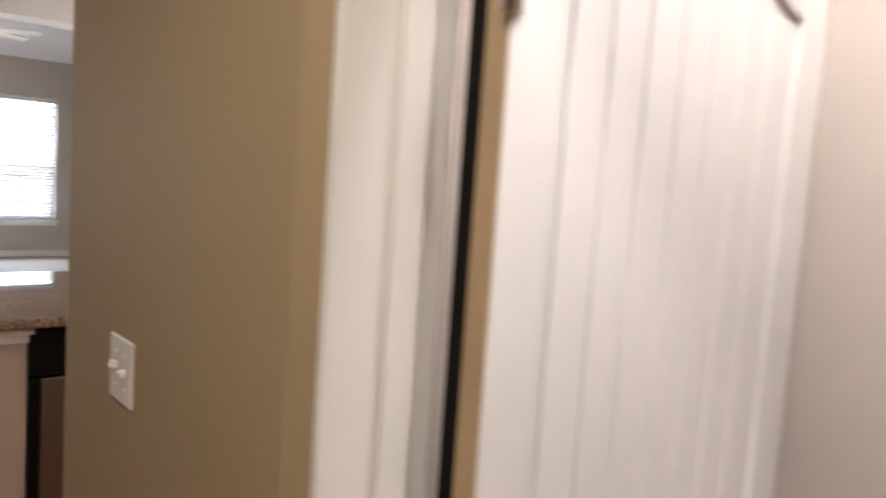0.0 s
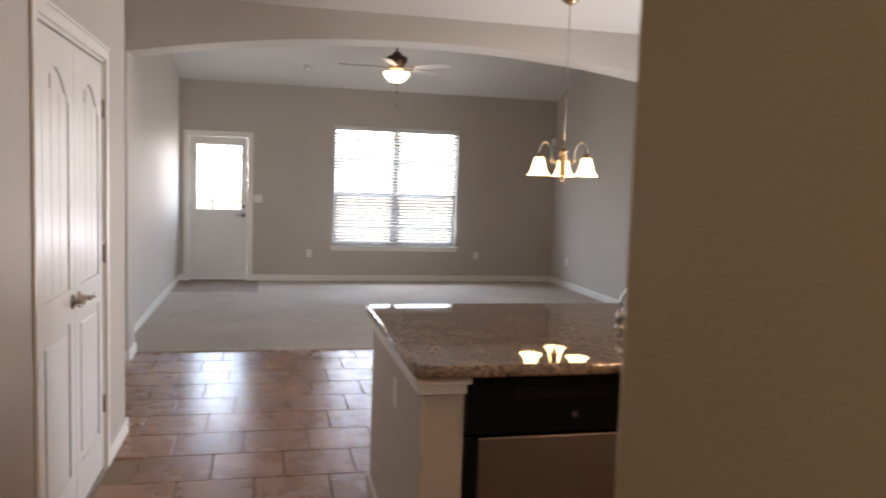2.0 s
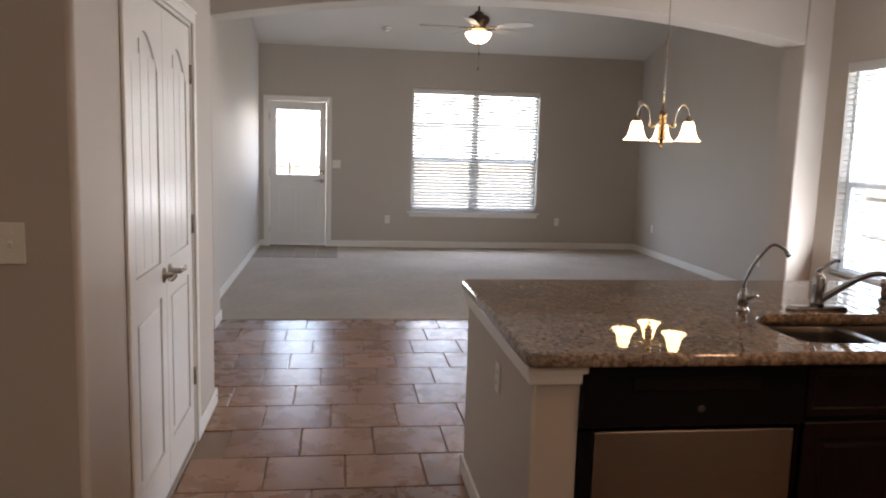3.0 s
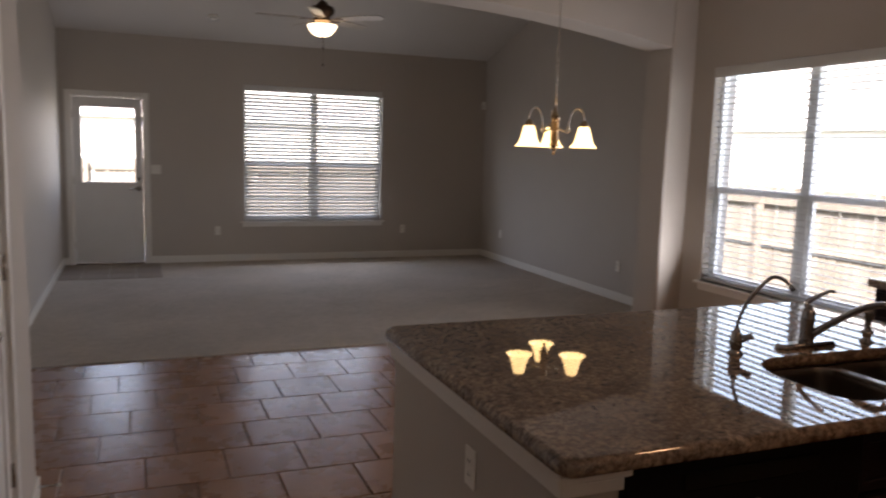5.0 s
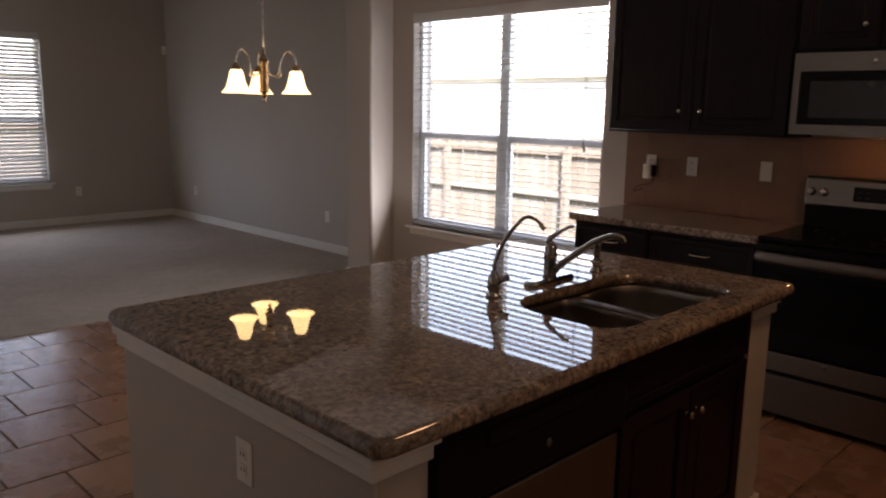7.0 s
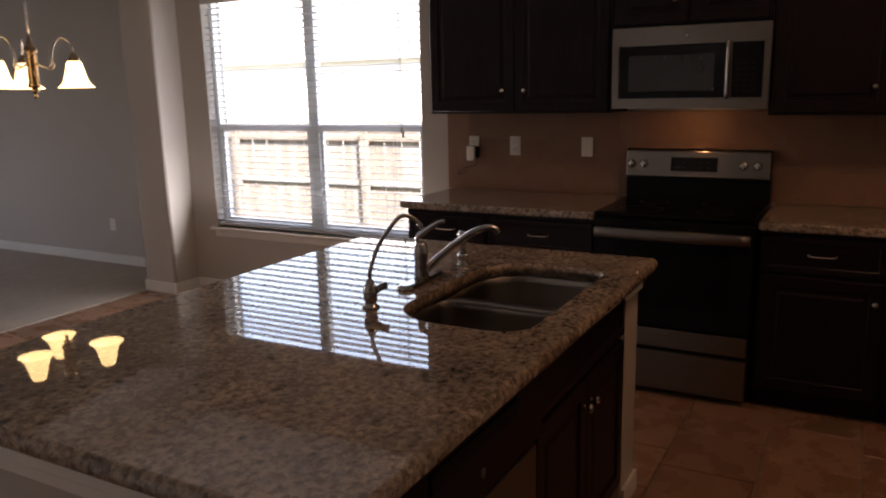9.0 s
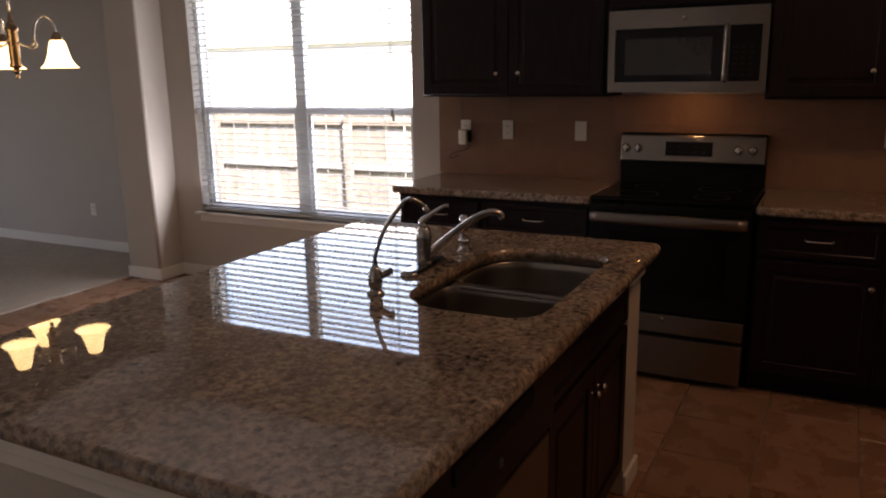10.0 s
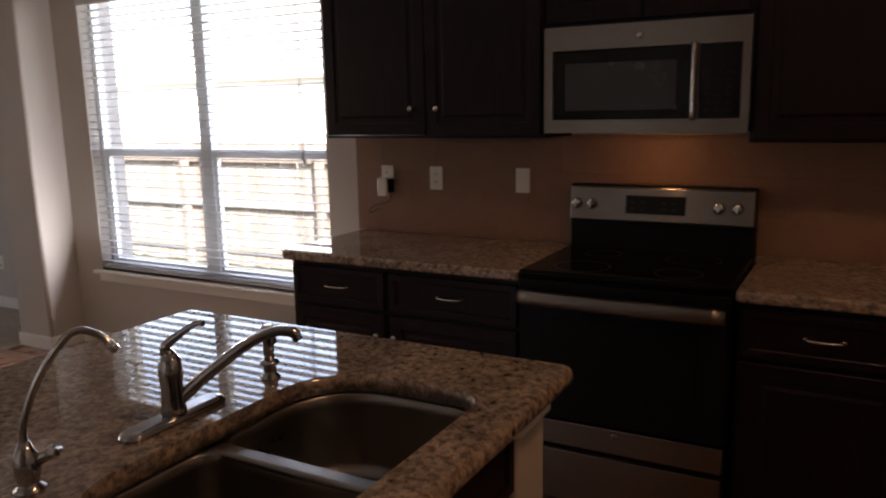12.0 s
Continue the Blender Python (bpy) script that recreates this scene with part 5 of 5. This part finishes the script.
# smoke detector on the slope, motion sensor in the corner, door stop
_z = 2.84 + 0.30 * (FAR_Y - 11.35)
d = thing("smoke_detector", "white round smoke detector on the sloped ceiling", "smoke detector", pose(0.46, 11.35, _z, -16.7, 0, 0))
part("body", spun([(0.062, 0.002), (0.064, -0.012), (0.058, -0.028), (0.04, -0.036), (0.006, -0.037)], 24), plastic_white, d)
part("vent_ring", spun([(0.050, -0.031), (0.052, -0.034), (0.047, -0.036), (0.045, -0.034)], 24), mat_grey, d)
s = thing("motion_sensor", "small white motion sensor in the room corner", "sensor", pose(RIGHT_X - 0.006, FAR_Y - 0.006, 2.2, 0, 0, -45))
part("body", boxed(-0.03, 0.03, -0.065, -0.022, -0.055, 0.055, bevel=0.010), plastic_white, s)
part("lens", boxed(-0.018, 0.018, -0.068, -0.065, -0.04, 0.0, bevel=0.001), blind_white, s)
k = thing("door_stop", "white tipped spring door stop on the baseboard", "door stop", pose(CLOSET_X + BASE_T, 5.24, 0.055))
part("spring", tube([(0.0, 0, 0), (0.070, 0, 0)], 0.0055, 8), nickel, k)
part("tip", tube([(0.070, 0, 0), (0.085, 0, 0)], 0.008, 8), plastic_white, k)

# ---- outside ----
GROUND = -0.62
structure("ground", boxed(-600, 600, -600, 600, GROUND - 0.1, GROUND), lawn_mat, "dry mown lawn around the house", "ground")
structure("patio", boxed(-2.4, 0.9, 12.3, 14.6, GROUND, -0.06), concrete, "pale concrete back step", "patio")


def fence(m, length, label):
    """Boards on the far side, three rails and posts on the near side; local x along the fence, y away from the house."""
    f = thing("fence", label, "fence", m)
    h = 1.75
    board = boxed(-0.068, 0.068, 0.0, 0.018, 0.03, h, bevel=0.003)
    first = part("board", board, fence_mat, f)
    first.location = (0.07, 0.04, 0)
    n = int(length / 0.142)
    for k in range(1, n):
        o = new("board", first.data)
        o.parent, o.location = f, (0.07 + 0.142 * k, 0.04 + random.uniform(-0.003, 0.003), random.uniform(-0.012, 0.012))
        o.rotation_euler = (0, radians(random.uniform(-0.4, 0.4)), 0)
    for z in (0.28, 0.90, 1.52):
        part("rail", boxed(0, length, 0.0, 0.04, z - 0.044, z + 0.044, bevel=0.004), fence_mat, f)
    k = 0.5
    post = None
    while k < length:
        if post is None:
            post = part("post", boxed(-0.045, 0.045, -0.09, 0.0, 0.0, h - 0.08, bevel=0.004), fence_mat, f)
            post.location = (k, 0, 0)
        else:
            o = new("post", post.data)
            o.parent, o.location = f, (k, 0, 0)
        k += 2.4
    return f


fence(Matrix.Translation((8.6, 21.0, GROUND)) @ pose(0, 0, 0, 0, 0, -90), 27.0, "weathered wooden board fence beside the house")
fence(Matrix.Translation((-14.0, 21.1, GROUND)), 22.5, "weathered wooden board fence behind the house")


def house(m, w, d, label):
    h = thing("neighbour_house", label, "house", m)
    wall = bmesh.new()
    box(wall, 0, w, 0, d, 0, 2.9)
    part("wall", wall, siding, h)
    roof = bmesh.new()
    a = [roof.verts.new(p) for p in ((-0.12, -0.12, 2.9), (w + 0.12, -0.12, 2.9), (w + 0.12, d + 0.12, 2.9), (-0.12, d + 0.12, 2.9), (w * 0.3, d / 2, 5.4), (w * 0.7, d / 2, 5.4))]
    for f in ((0, 1, 5, 4), (1, 2, 5), (2, 3, 4, 5), (3, 0, 4), (0, 3, 2, 1)):
        roof.faces.new([a[i] for i in f])
    bmesh.ops.recalc_face_normals(roof, faces=roof.faces)
    part("roof", roof, roofing, h, "grey shingle hip roof")
    part("fascia", boxed(-0.13, w + 0.13, -0.15, -0.12, 2.80, 2.92), trim_paint, h)
    return h


house(Matrix.Translation((13.2, 23.0, GROUND)) @ pose(0, 0, 0, 0, 0, -90), 21.0, 9.0, "beige single-storey neighbour house with hip roof")
house(Matrix.Translation((-7.0, 25.5, GROUND)), 15.0, 9.0, "beige single-storey neighbour house with hip roof")

# ---- floor tiles and backsplash: each piece its own edges ----
def chamfered(w, h, t, c):
    """A tile with eased edges: 12 verts wide at the foot, slightly smaller on top."""
    bm = bmesh.new()
    rings = [[bm.verts.new((x, y, z)) for x, y in ((i, i), (w - i, i), (w - i, h - i), (i, h - i))] for i, z in ((0, 0), (0, t - c), (c, t))]
    for a, b in zip(rings, rings[1:]):
        for k in range(4):
            bm.faces.new((a[k], a[(k + 1) % 4], b[(k + 1) % 4], b[k]))
    bm.faces.new(rings[-1])
    return bm


PITCH, GAP, DROP = 0.3685, 0.007, 0.010
floor_parent = bpy.data.objects["floor"]
cache = {}
rest = bmesh.new()
count = 0


def inside(x, y):
    if y > 7.382 or x > KIT_X or y < -3.1 or x < -3.9:
        return False
    if y > CLOSET_Y0 and x < CLOSET_X and y < CLOSET_Y1:
        return False
    if x < LEFT_X and y > CLOSET_Y0:
        return False
    if x > HALL_X + 0.02 and y < HALL_END:
        return False
    return True


def lay(x0, x1, y0, y1, near):
    global count
    if x1 - x0 < 0.02 or y1 - y0 < 0.02:
        return
    key = (round(x1 - x0, 3), round(y1 - y0, 3))
    if near and count < 300:
        if key not in cache:
            data = bpy.data.meshes.new("floor_tile")
            bm = chamfered(key[0], key[1], DROP - 0.001, 0.0025)
            bm.to_mesh(data)
            bm.free()
            data.materials.append(floor_tile_mat)
            cache[key] = data
        o = new("floor_tile", cache[key])
        o.parent = floor_parent
        o.location = (x0, y0, -DROP + random.uniform(-0.0004, 0.0004))
        o.rotation_euler = (random.uniform(-0.0012, 0.0012), random.uniform(-0.0012, 0.0012), 0)
        count += 1
    else:
        piece = chamfered(x1 - x0, y1 - y0, DROP - 0.001, 0.0025)
        vs = {v: rest.verts.new(v.co + Vector((x0, y0, -DROP))) for v in piece.verts}
        for f in piece.faces:
            rest.faces.new([vs[v] for v in f.verts])
        piece.free()


row = -20
spots = []
while 4.105 + PITCH * row < 7.37:
    y0 = 4.105 + PITCH * row
    y1 = min(y0 + PITCH - GAP, 7.380)
    off = (-0.108 - 0.2215 * row) % PITCH
    x = off - PITCH * 12
    while x < 4.1:
        xa, xb = x, x + PITCH - GAP
        cx, cy = (xa + xb) / 2, (y0 + y1) / 2
        xb2, xa2 = min(xb, KIT_X - 0.002), xa
        if inside(cx, cy):
            near = (-1.3 < cx < 0.9 and 3.0 < cy) or (2.3 < cx < 3.5 and 1.6 < cy < 4.8)
            spots.append((xa2, xb2, y0, y1, near))
        x += PITCH
    row += 1
for s in sorted(spots, key=lambda s: not s[4]):
    lay(*s)
part("floor_tiles", rest, floor_tile_mat, floor_parent)
tagged(bpy.data.objects["floor_tiles"], "beige ceramic floor tiles", kind="stuff")

# landing of tile inside the back door
landing = thing("door_landing", "brown tiled landing set into carpet at the back door", "tiled landing", kind="structure")
for i in range(4):
    for j in range(3):
        bm = chamfered(0.280, 0.360, 0.009, 0.002)
        o = part("floor_tile", bm, landing_mat, landing)
        o.location = (-1.312 + i * 0.288, 10.885 + j * 0.367, 0.006)

# backsplash behind the range wall
splash = thing("backsplash", "beige ceramic tile backsplash in straight rows", "backsplash", kind="structure")
part("bedding", boxed(KIT_X - 0.0108, KIT_X - 0.0005, 1.475, 4.712, Z_TOP, 1.405), wall_grout, splash)
SW, SH = 0.318, 0.158
z, r = Z_TOP + 0.002, 0
store = {}
while z < 1.40:
    h = min(SH, 1.403 - z)
    y = 4.711 + (0 if r % 2 else SW / 2)
    while y > 1.48:
        ya, yb = min(y, 4.711), max(y - SW + 0.002, 1.478)
        if ya - yb > 0.03:
            key = (round(ya - yb, 3), round(h - 0.002, 3))
            if key not in store:
                bm = chamfered(key[0], key[1], 0.0075, 0.0007)
                data = bpy.data.meshes.new("wall_tile")
                bm.to_mesh(data)
                bm.free()
                data.materials.append(wall_tile_mat)
                store[key] = data
            o = new("wall_tile", store[key])
            o.parent = splash
            o.matrix_world = Matrix.Translation((KIT_X - 0.0045, ya, z)) @ Matrix(((0, 0, -1, 0), (-1, 0, 0, 0), (0, 1, 0, 0), (0, 0, 0, 1)))
        y -= SW
    z += SH
    r += 1
